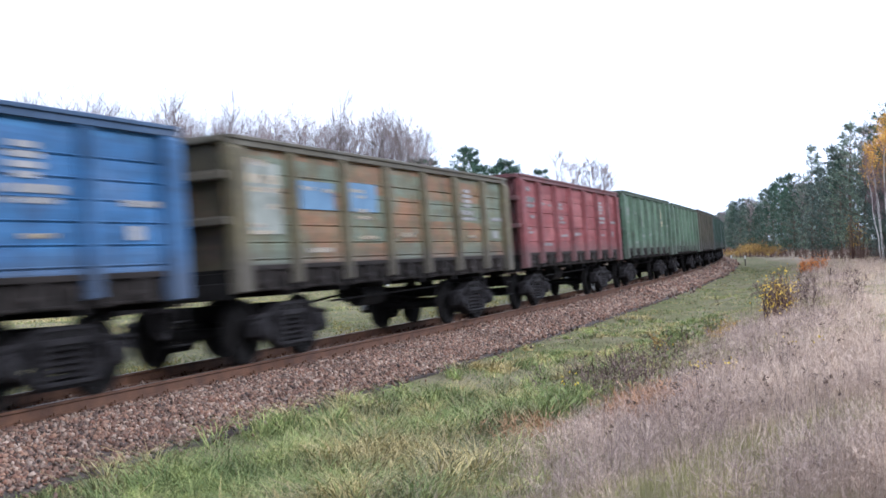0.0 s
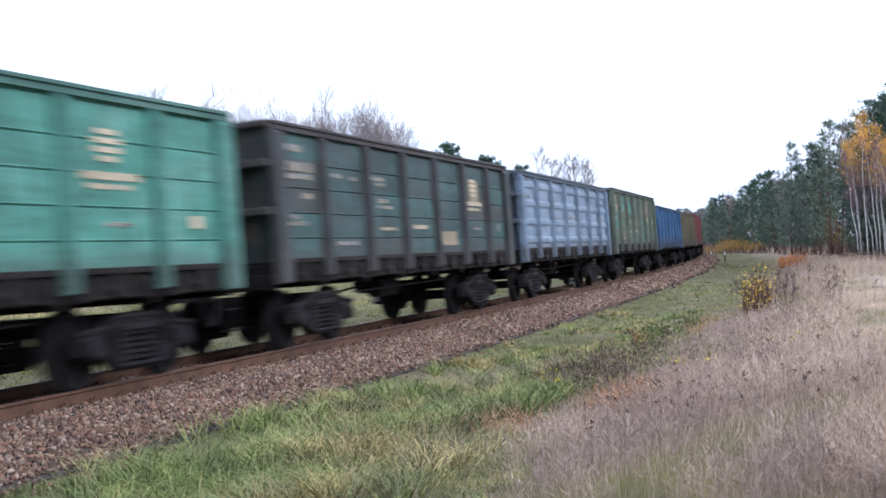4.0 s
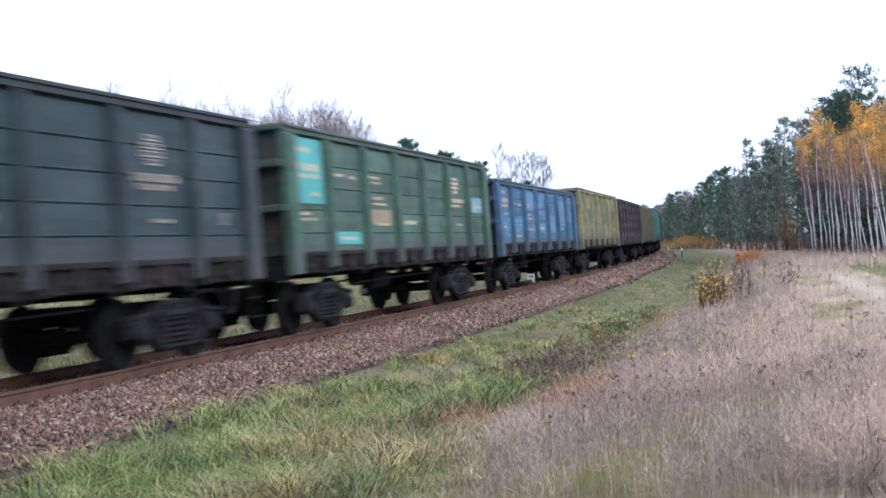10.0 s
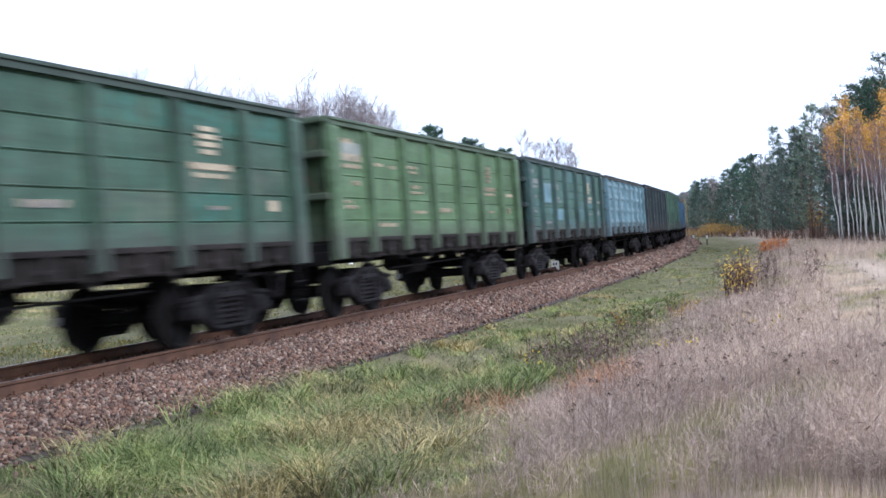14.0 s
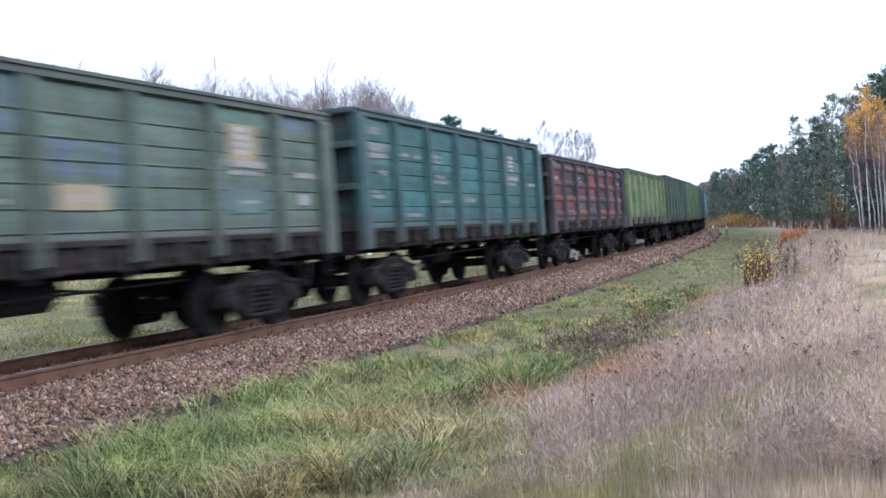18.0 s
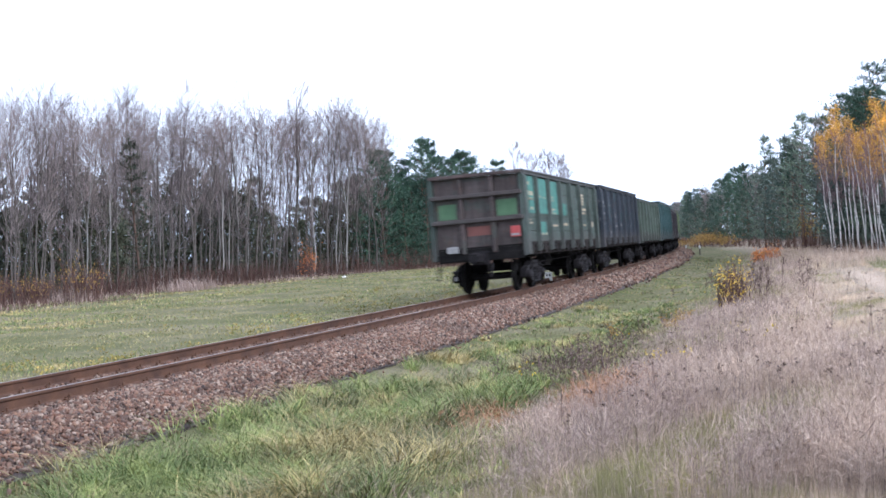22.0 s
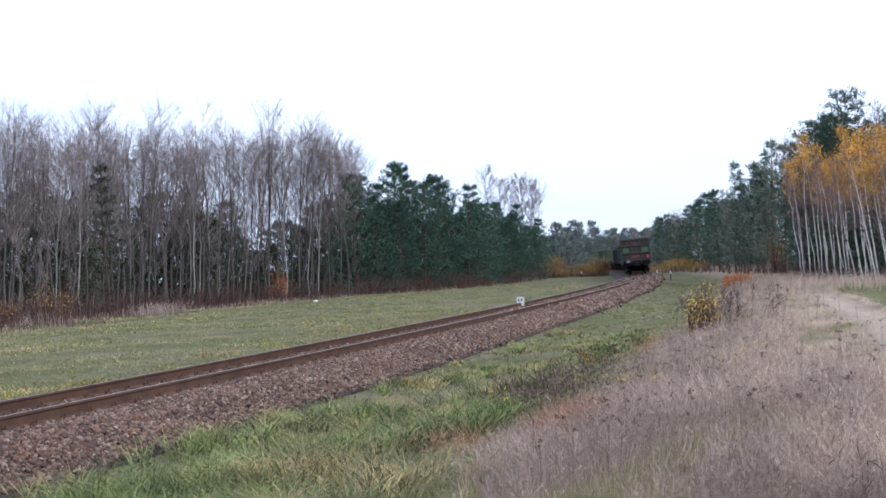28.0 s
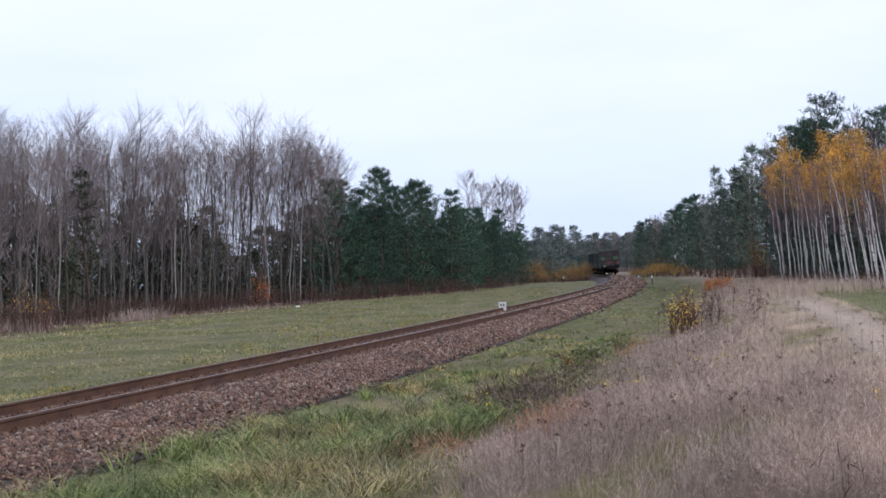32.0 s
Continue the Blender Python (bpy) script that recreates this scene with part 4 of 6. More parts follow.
# repainted fields on other wagons: wagon, panel, lower and upper edge, from and to along the panel, paint, words
FIELDS = [
    (11, 0, 2.30, 3.46, -0.45, 0.72, BRIGHT_TEAL, "bright teal field"), (11, 1, 1.56, 1.80, -0.7, 0.6, BRIGHT_TEAL, "bright teal field"), (11, 6, 2.30, 2.70, -0.6, 0.5, SKY_FIELD, "light blue field"),
    (11, 2, 1.95, 2.25, -0.6, 0.6, TAN_FIELD, "faded tan field"), (12, 3, 1.75, 2.05, -0.5, 0.6, PALE_BLUE_FIELD, "faded blue field"), (12, 4, 1.75, 2.35, -0.6, 0.6, PALE_BLUE_FIELD, "faded blue field"),
    (12, 2, 2.45, 3.10, -0.6, 0.6, PALE_BLUE_FIELD, "faded blue field"), (12, 5, 2.0, 2.9, -0.5, 0.7, PALE_BLUE_FIELD, "faded blue field"),
    (15, 0, 2.2, 3.2, -0.4, 0.7, SKY_FIELD, "light blue field"), (15, 1, 2.6, 3.15, -0.65, 0.65, SKY_FIELD, "light blue field"), (15, 2, 2.6, 2.9, -0.6, 0.5, SKY_FIELD, "light blue field"), (15, 1, 1.7, 2.1, -0.5, 0.6, SKY_FIELD, "light blue field"),
    (15, 3, 2.35, 2.7, -0.6, 0.6, SKY_FIELD, "light blue field"), (15, 0, 1.5, 1.9, -0.3, 0.65, SKY_FIELD, "light blue field"),
    (13, 1, 2.75, 3.2, -0.5, 0.6, TAN_FIELD, "faded tan field"), (13, 5, 2.7, 3.3, -0.55, 0.6, TAN_FIELD, "faded tan field"), (13, 4, 1.7, 2.1, -0.6, 0.6, TAN_FIELD, "faded tan field"), (13, 2, 1.7, 2.2, -0.6, 0.4, DULL_FIELD, "dull teal field"),
    (13, 6, 2.75, 3.25, -0.5, 0.4, DULL_FIELD, "dull teal field"), (5, 3, 1.55, 1.85, -0.25, 0.25, DULL_FIELD, "dull teal field"), (5, 6, 1.5, 1.9, -0.3, 0.2, ORANGE_FIELD, "red primer field"),
    (21, 2, 2.3, 2.8, -0.6, 0.5, PALE_BLUE_FIELD, "faded blue field"), (21, 0, 1.9, 2.95, -0.35, 0.6, PALE_FIELD, "chalky pale field"), (21, 1, 2.3, 2.75, -0.6, 0.6, PALE_BLUE_FIELD, "faded blue field"),
    (17, 5, 2.55, 3.1, -0.35, 0.3, TAN_FIELD, "faded tan field"), (17, 4, 1.6, 1.9, -0.6, 0.4, TAN_FIELD, "faded tan field"), (19, 0, 2.05, 2.6, -0.5, 0.6, TEAL_FIELD, "repainted teal field"), (19, 1, 2.75, 3.05, -0.6, 0.5, TEAL_FIELD, "repainted teal field"),
    (19, 2, 2.7, 3.15, -0.55, 0.6, TEAL_FIELD, "repainted teal field"), (19, 5, 2.75, 3.0, -0.4, 0.4, ORANGE_FIELD, "red primer field"), (7, 0, 2.85, 3.2, -0.4, 0.6, PALE_FIELD, "chalky pale field"), (8, 2, 1.75, 2.1, -0.5, 0.5, SKY_FIELD, "light blue field"), (8, 1, 2.3, 2.9, -0.5, 0.6, SKY_FIELD, "light blue field"),
    (2, 5, 2.5, 3.05, -0.45, 0.4, TAN_FIELD, "faded tan field"), (2, 5, 1.75, 2.1, -0.5, 0.5, DULL_FIELD, "dull blue-green field"), (2, 3, 1.8, 2.1, -0.5, 0.4, TAN_FIELD, "faded tan field"), (2, 0, 1.8, 2.2, -0.3, 0.6, DULL_FIELD, "dull blue-green field"),
]


def dress_fields(train):
    y = HALF_W - 0.06 + 0.019
    for k, i, z0, z1, dx0, dx1, material, words in FIELDS:
        x = -BODY + PITCH * (i + 0.5)
        part("paint_field", boxed(x + dx0, x + dx1, -y - 0.002, -y + 0.03, z0, z1), material, train[k], words)


def build_train():
    types, train = {}, []
    for k, (tone, base, p1, p2, share, rust, h, style) in enumerate(STOCK):
        key = (round(h * 20), style)
        paint = wagon_paint(tone.replace(" ", "_").replace("-", "_") + "_wagon_paint", base, p1, p2, share, rust)
        if key in types:
            w = copy_thing(types[key], Matrix())
        else:
            w = types[key] = gondola(h, style, paint)
        tail = wagon_paint("brown_wagon_end", (0.060, 0.046, 0.042), (0.05, 0.06, 0.05), (0.085, 0.06, 0.055), 0.4, 0.4) if k == 0 else None
        plain, edge = TRIM.get(k, tuple(0.84 * v + 0.003 for v in base)), TOP.get(k, tuple(0.5 * v + 0.02 for v in TRIM.get(k, base)))
        trim = wagon_paint(paint.name + "_posts", plain, base, base, 0.0, rust * 0.8)
        repaint(w, paint, trim, wagon_paint(paint.name + "_beams", edge, base, base, 0.0, rust), tail)
        # end wall: the wagon's paint darkened with painted-in shade; the tail stays brown
        tail_or_shaded = tail or wagon_paint(paint.name + "_end", tuple(0.45 * v + 0.004 for v in base), (0.03, 0.027, 0.025), (0.05, 0.04, 0.035), 0.5, 0.5)
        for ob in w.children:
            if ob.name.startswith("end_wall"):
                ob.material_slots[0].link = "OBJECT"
                ob.material_slots[0].material = tail_or_shaded
        letter_side(w, h, style, k)
        tagged(w, f"{tone} painted open freight wagon, worn and rusty, {'pressed ribbed' if style == 'pressed' else 'flat panelled'} sides", "freight wagon", "wagons of the passing train")
        train.append(w)
    dress_tail(train[0])
    dress_fields(train)
    return train


TRAIN = build_train()



# ---- trees ----
BARK_GREY = mottled("grey_aspen_bark", (0.060, 0.053, 0.045), (0.15, 0.136, 0.118), 3, 0.9, 0, 30, 0.4, 0.5)
BARK_PALE = mottled("pale_aspen_bark", (0.17, 0.165, 0.145), (0.38, 0.37, 0.34), 3, 0.85, 0, 30, 0.4, 0.3)
BARK_PINE = mottled("brown_pine_bark", (0.06, 0.04, 0.03), (0.16, 0.10, 0.07), 4, 0.95, 0, 30, 0.5, 0.4)
TWIG_MAUVE = leafy("bare_mauve_twigs", (0.150, 0.120, 0.116), (0.23, 0.190, 0.186), (0.31, 0.262, 0.257), each=0.4)
TWIG_WINE = leafy("wine_red_birch_twigs", (0.13, 0.085, 0.09), (0.21, 0.145, 0.15), (0.28, 0.20, 0.205))
LEAF_GOLD = leafy("golden_birch_leaves", (0.48, 0.22, 0.03), (0.70, 0.38, 0.06), (0.80, 0.52, 0.13), clump=0.45, each=0.5)
NEEDLE_DEEP = leafy("deep_green_pine_needles", (0.026, 0.053, 0.042), (0.047, 0.092, 0.067), (0.074, 0.135, 0.094), clump=0.55, each=0.7)
# dull green, lightened in part for haze over the roadside wood
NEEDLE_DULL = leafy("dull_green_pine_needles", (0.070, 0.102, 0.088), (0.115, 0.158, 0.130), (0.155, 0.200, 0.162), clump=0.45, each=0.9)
# distance haze put into the colour: paler, bluer needles
NEEDLE_HAZED = leafy("blue_green_pine_needles", (0.095, 0.125, 0.118), (0.145, 0.18, 0.168), (0.19, 0.225, 0.208), clump=0.6, each=0.6)
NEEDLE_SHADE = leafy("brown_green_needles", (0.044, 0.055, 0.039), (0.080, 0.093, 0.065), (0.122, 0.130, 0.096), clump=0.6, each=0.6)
SCRUB = leafy("brown_red_undergrowth", (0.05, 0.026, 0.02), (0.10, 0.055, 0.045), (0.17, 0.11, 0.085))
SHRUB_YELLOW = leafy("yellow_shrub_leaves", (0.46, 0.29, 0.03), (0.72, 0.48, 0.06), (0.82, 0.60, 0.14))
SHRUB_ORANGE = leafy("orange_shrub_leaves", (0.42, 0.11, 0.03), (0.60, 0.20, 0.05), (0.66, 0.30, 0.09))
WEED_GREEN = leafy("dark_green_weed_leaves", (0.075, 0.11, 0.04), (0.15, 0.19, 0.07), (0.27, 0.26, 0.10), clump=0.5)
SHRUB_OCHRE = leafy("ochre_thicket_leaves", (0.30, 0.20, 0.05), (0.48, 0.32, 0.08), (0.36, 0.16, 0.07))


def birch_bark():
    m, n, l, b = shader("white_birch_bark")
    marks = noise_tex(n, l, 7.0, 6, 0.7, (0.6, 0.6, 3.0))
    c = ramp(n, l, marks, (0.40, (0.05, 0.045, 0.04)), (0.47, (0.52, 0.50, 0.47)), (0.7, (0.70, 0.68, 0.64)))
    l.new(c, b.inputs["Base Color"])
    b.inputs["Roughness"].default_value = 0.8
    relief(n, l, b, marks, 0.4, 0.01)
    return m


BARK_BIRCH = birch_bark()


class Heap:
    """Collects tubes and blades, and turns them into one mesh."""

    def __init__(self):
        self.v, self.f, self.n = [], [], 0

    def tube(self, pts, radii, sides=5):
        pts = np.asarray(pts, float)
        d = np.gradient(pts, axis=0)
        d /= np.linalg.norm(d, axis=1)[:, None] + 1e-9
        a = np.cross(d, np.where(np.abs(d[:, 2:3]) < 0.9, [[0, 0, 1.0]], [[1.0, 0, 0]]))
        a /= np.linalg.norm(a, axis=1)[:, None] + 1e-9
        b = np.cross(d, a)
        q = np.arange(sides) * 2 * math.pi / sides
        ring = pts[:, None] + np.asarray(radii)[:, None, None] * (a[:, None] * np.cos(q)[:, None] + b[:, None] * np.sin(q)[:, None])
        k = len(pts)
        i = np.arange(k - 1)[:, None] * sides + np.arange(sides)
        j = np.arange(k - 1)[:, None] * sides + (np.arange(sides) + 1) % sides
        self.v.append(ring.reshape(-1, 3))
        self.f.append(np.stack([i, j, j + sides, i + sides], 2).reshape(-1, 4) + self.n)
        self.n += k * sides

    def twigs(self, a, b, r):
        """Many thin three-sided twigs from a to b that taper to a point's width."""
        a, b = np.asarray(a, float), np.asarray(b, float)
        d = b - a
        p = np.cross(d, [0.31, 0.52, 0.79])
        p /= np.linalg.norm(p, axis=1)[:, None] + 1e-9
        w = np.cross(d, p)
        w /= np.linalg.norm(w, axis=1)[:, None] + 1e-9
        r = np.broadcast_to(np.asarray(r, float), (len(a),))[:, None]
        ring = []
        for base, k in ((a, 1.0), (b, 0.35)):
            for q in (0, 2.094, 4.189):
                ring.append(base + r * k * (p * math.cos(q) + w * math.sin(q)))
        v = np.stack(ring, 1).reshape(-1, 3)
        o = np.arange(len(a))[:, None, None] * 6
        f = np.array([[0, 1, 4, 3], [1, 2, 5, 4], [2, 0, 3, 5]])[None]
        self.v.append(v)
        self.f.append((o + f).reshape(-1, 4) + self.n)
        self.n += len(v)

    def leaves(self, p, d, length, width, rng):
        """Small folded leaf blades at p that point along d: four corners each, bent along the middle."""
        p, d = np.asarray(p, float), np.asarray(d, float)
        d = d / (np.linalg.norm(d, axis=1)[:, None] + 1e-9)
        side = np.cross(d, rng.normal(size=d.shape))
        side /= np.linalg.norm(side, axis=1)[:, None] + 1e-9
        up = np.cross(side, d)
        length, width = np.broadcast_to(length, (len(p),))[:, None], np.broadcast_to(width, (len(p),))[:, None]
        v = np.stack([p, p + d * length * 0.5 + side * width / 2, p + d * length - up * length * 0.15, p + d * length * 0.5 - side * width / 2 + up * width * 0.25], 1).reshape(-1, 3)
        o = np.arange(len(p))[:, None] * 4
        self.v.append(v)
        self.f.append(o + np.array([[0, 1, 2, 3]]) + self.n)
        self.n += len(v)

    def mesh(self, name, material, smooth=False):
        return cloud_mesh(name, np.concatenate(self.v), np.concatenate(self.f), material, smooth)


def stem_line(rng, h, wander, k=9):
    z = np.linspace(0, 1, k)
    off = np.cumsum(rng.normal(0, wander / k, (k, 2)), axis=0)
    off -= off[0]
    return np.column_stack([off[:, 0], off[:, 1], z * h])


def along(line, u):
    k = len(line) - 1
    x = np.clip(np.asarray(u) * k, 0, k - 1e-6)
    i = x.astype(int)
    return line[i] + (line[i + 1] - line[i]) * (x - i)[:, None]


def unit(v):
    return v / (np.linalg.norm(v, axis=-1, keepdims=True) + 1e-9)


def bare_branches(rng, line, h, start, count, rise, reach, twigs_each, twig_len, r_twig, heap_limbs, heap_twigs, thick=1.0, crest=0.45):
    u = np.sort(start + (0.99 - start) * rng.uniform(0, 1, count) ** 0.8)
    q = rng.uniform(0, 2 * math.pi, count)
    base = along(line, u)
    ends = []
    for i in range(count):
        length = reach * min(1.0, 0.35 + (u[i] - start) / 0.35) * min(1.0, max(0.30, (1.12 - u[i]) / crest)) * rng.uniform(0.55, 1.15)
        d = np.array([math.cos(q[i]), math.sin(q[i]), rise * rng.uniform(0.7, 1.3)])
        d /= np.linalg.norm(d)
        t = np.linspace(0, 1, 4)[:, None]
        pts = base[i] + d * t * length + np.array([0, 0, 0.12 * length]) * t ** 2 + np.cumsum(rng.normal(0, 0.03 * length, (4, 3)), axis=0) * t
        r0 = (0.009 * h / 12 * (1.25 - u[i]) + 0.004) * thick
        heap_limbs.tube(pts, [r0 * 1.6, r0 * 1.2, r0 * 0.8, r0 * 0.35], 4)
        v = rng.uniform(0.2, 1.0, twigs_each)
        a = along(pts, v)
        dd = unit(d * 0.7 + np.array([0, 0, 0.55]) + rng.normal(0, 0.42, (twigs_each, 3)))
        short = min(1.0, 0.25 + length / 1.8)
        b = a + dd * (twig_len * short * rng.uniform(0.5, 1.2, (twigs_each, 1)))
        heap_twigs.twigs(a, b, r_twig)
        a2 = a + (b - a) * rng.uniform(0.3, 0.8, (twigs_each, 1))
        b2 = a2 + unit(dd + rng.normal(0, 0.38, a.shape)) * twig_len * short * rng.uniform(0.3, 0.7, (twigs_each, 1))
        heap_twigs.twigs(a2, b2, r_twig * 0.75)
        ends.append(b), ends.append(b2)
    return np.concatenate(ends)


def aspen(seed, h, bark=None, branches=36, twigs=8, name="aspen_tree", low=0.36, fine=0.0058):
    rng = np.random.default_rng(seed)
    tree = new(name)
    line = stem_line(rng, h, 0.9)
    t, c = Heap(), Heap()
    r = 0.062 * h / 14
    t.tube(line, r * np.array([1.25, 1, 0.95, 0.85, 0.72, 0.58, 0.42, 0.25, 0.08]), 7)
    bare_branches(rng, line, h, low, branches, 1.05, 3.0 * h / 14, twigs, 1.05 * h / 14, fine, c, c, 1.15, 0.36)
    for _ in range(2):  # forked leaders
        u0, q = rng.uniform(0.35, 0.6), rng.uniform(0, 2 * math.pi)
        k = np.linspace(0, 1, 6)[:, None]
        fork = along(line, [u0])[0] + k * np.array([math.cos(q) * 0.13 * h * (1 - u0), math.sin(q) * 0.13 * h * (1 - u0), 0]) * 2 ** 0.5 + k * np.array([0, 0, (0.97 - u0) * h]) + np.cumsum(rng.normal(0, 0.04, (6, 3)), axis=0) * k
        t.tube(fork, r * np.array([0.55, 0.5, 0.42, 0.32, 0.2, 0.06]), 5)
        bare_branches(rng, fork, h, 0.25, branches // 4, 1.2, 1.9 * h / 14, twigs, 0.95 * h / 14, fine, c, c, 1.0, 0.4)
    put("trunk", t.mesh("trunk", bark or BARK_GREY, True), None, tree)
    put("crown", c.mesh("crown", TWIG_MAUVE), None, tree, "leafless mauve-grey twigs")
    return tree


def birch(seed, h, gold):
    rng = np.random.default_rng(seed)
    tree = new("birch_tree")
    line = stem_line(rng, h, 0.42)
    t, c, g = Heap(), Heap(), Heap()
    r = 0.056 * h / 9
    t.tube(line, r * np.array([1.3, 1, 0.92, 0.82, 0.7, 0.55, 0.4, 0.22, 0.07]), 8)
    limbs = Heap()
    tips = bare_branches(rng, line, h, 0.34, 30, 1.4, 1.3, 10, 0.65, 0.007, limbs, c)
    put("trunk", t.mesh("trunk", BARK_BIRCH, True), None, tree)
    c.v += limbs.v
    c.f += [f + c.n for f in limbs.f]
    put("crown", c.mesh("crown", TWIG_WINE), None, tree, "fine wine-red twigs")
    if gold:
        k = (tips[:, 2] / h - 0.56) / 0.30  # thin below, full at the top
        p = tips[rng.random(len(tips)) < k]
        p = np.concatenate([p + rng.normal(0, 0.15, p.shape) for _ in range(2 * gold - 1)])
        g.leaves(p, rng.normal(size=p.shape) + [0, 0, -0.6], rng.uniform(0.06, 0.11, len(p)), rng.uniform(0.05, 0.09, len(p)), rng)
        put("foliage", g.mesh("foliage", LEAF_GOLD), None, tree, "orange-gold autumn leaves at the top")
    return tree


def pine(seed, h, base, width, clumps, needle, shape=0.8, gappy=0.0, blade=1.0):
    """A conifer: whorls of boughs that carry clumps of needle blades; base: where the crown begins."""
    rng = np.random.default_rng(seed)
    tree = new("pine_tree")
    line = stem_line(rng, h, 0.5)
    t, g = Heap(), Heap()
    r = 0.10 * h / 11
    t.tube(line, r * np.array([1.2, 1, 0.9, 0.8, 0.68, 0.54, 0.38, 0.22, 0.08]), 7)
    whorls = max(7, int(h * (1 - base) / 0.72))
    pts, dirs = [], []
    each = max(3, clumps // (whorls * 6))
    for i in range(whorls):
        u = base + (1 - base) * (i + 0.3) / whorls
        k = (u - base) / (1 - base)
        span = width * ((1 - k) ** shape * (0.55 + 0.45 * min(1, k * 5)) + 0.10)
        for j in range(6):
            if rng.random() < gappy:
                continue
            q = 2 * math.pi * (j + rng.uniform(-0.4, 0.4)) / 6 + i
            length = span * rng.uniform(0.65, 1.2)
            d = np.array([math.cos(q), math.sin(q), rng.uniform(0.0, 0.35) + 0.35 * k])
            a = along(line, [u])[0]
            s = np.linspace(0, 1, 4)[:, None]
            bough = a + d * s * length + np.array([0, 0, 0.12 * length]) * s ** 2
            t.tube(bough[[0, 3]], np.array([0.03, 0.008]) * h / 10, 3)
            v = rng.uniform(0.12, 1.02, each) ** 0.62
            c = along(bough, np.clip(v, 0, 1)) + rng.normal(0, 0.12 * length + 0.05, (each, 3)) * [1, 1, 0.40]
            pts.append(c)
            dirs.append(np.tile(d, (each, 1)))
    top = along(line, np.linspace(0.93, 1.0, 8)) + rng.normal(0, 0.03, (8, 3))
    pts.append(top), dirs.append(np.tile([0, 0, 1.6], (8, 1)))
    pts, dirs = np.concatenate(pts), np.concatenate(dirs)
    m = 6
    p = np.repeat(pts, m, axis=0) + rng.normal(0, 0.035, (len(pts) * m, 3))
    d = np.repeat(dirs, m, axis=0) * 0.5 + rng.normal(0, 0.75, p.shape) + [0, 0, 0.35]
    g.leaves(p, d, rng.uniform(0.26, 0.52, len(p)) * blade, rng.uniform(0.035, 0.075, len(p)) * blade, rng)
    put("trunk", t.mesh("trunk", BARK_PINE, True), None, tree)
    put("crown", g.mesh("crown", needle), None, tree, "dense clumps of green needles")
    return tree


def shrub(seed, name, h, w, stems, leaves, leaf, wood=None, leaf_size=0.05):
    rng = np.random.default_rng(seed)
    ob = new(name)
    t, g = Heap(), Heap()
    tips = []  # stems rise all over the patch
    for _ in range(stems):
        q, s = rng.uniform(0, 2 * math.pi), rng.uniform(0.3, 1.0)
        top = np.array([math.cos(q) * w * s, math.sin(q) * w * s, h * rng.uniform(0.6, 1.05)])
        u = np.linspace(0, 1, 5)[:, None]
        pts = np.array([0.7 * w * s * math.cos(q), 0.7 * w * s * math.sin(q), 0]) * (1 - u) + top * u ** np.array([1.3, 1.3, 0.9]) + np.cumsum(rng.normal(0, 0.02 * h, (5, 3)), axis=0) * u
        t.tube(pts, np.array([0.012, 0.010, 0.008, 0.005, 0.003]) * h, 4)
        a = along(pts, rng.uniform(0.3, 1, 5))
        b = a + rng.normal(0, 0.12 * h, a.shape) + [0, 0, 0.1 * h]
        t.twigs(a, b, 0.0035 * h)
        tips += [a, b]
    tips = np.concatenate(tips)
    p = tips[rng.integers(0, len(tips), leaves)] + rng.normal(0, 0.07 * h, (leaves, 3))
    p[:, 2] = np.abs(p[:, 2])
    g.leaves(p, rng.normal(size=p.shape) + [0, 0, 0.3], rng.uniform(0.7, 1.3, leaves) * leaf_size, rng.uniform(0.5, 0.9, leaves) * leaf_size, rng)
    tagged(put("framework", t.mesh("framework", wood or SCRUB), None, ob), kind="stuff")
    put("foliage", g.mesh("foliage", leaf), None, ob)
    return ob


def spot(bearing, distance):
    """A place by its bearing in degrees right of the y axis, seen from the camera's stand."""
    return distance * math.sin(radians(bearing)), distance * math.cos(radians(bearing))


def clear_of_line(x, y, gap=7.0):
    return abs(off_line([x], [y])[1][0]) > gap


def stand(kinds, places, label, group, rng, scale=(0.88, 1.12), lean=(0, 0), jitter=2.0, grown=None):
    """Copies of a few trees at (x, y) places, each turned and grown a little differently."""
    out = []
    for i, (x, y) in enumerate(places):
        k = kinds[int(rng.integers(len(kinds)))]
        g = float(rng.uniform(*scale))
        if grown:  # heights that change along the edge of the wood
            g *= float(np.interp(math.degrees(math.atan2(x, y)), *grown))
        z = float(ground_z([x], [y])[0]) - 0.04
        m = pose(x, y, z, lean[0] + rng.normal(0, jitter), lean[1] + rng.normal(0, jitter), 0) @ pose(0, 0, 0, 0, 0, rng.uniform(0, 360))
        o = copy_thing(k, m)
        o.scale = (g * 0.97, g * 0.97, g)
        tagged(o, label, "tree", group)
        out.append(o)
    for k in kinds:
        for c in list(k.children_recursive) + [k]:
            bpy.data.objects.remove(c)
    return out


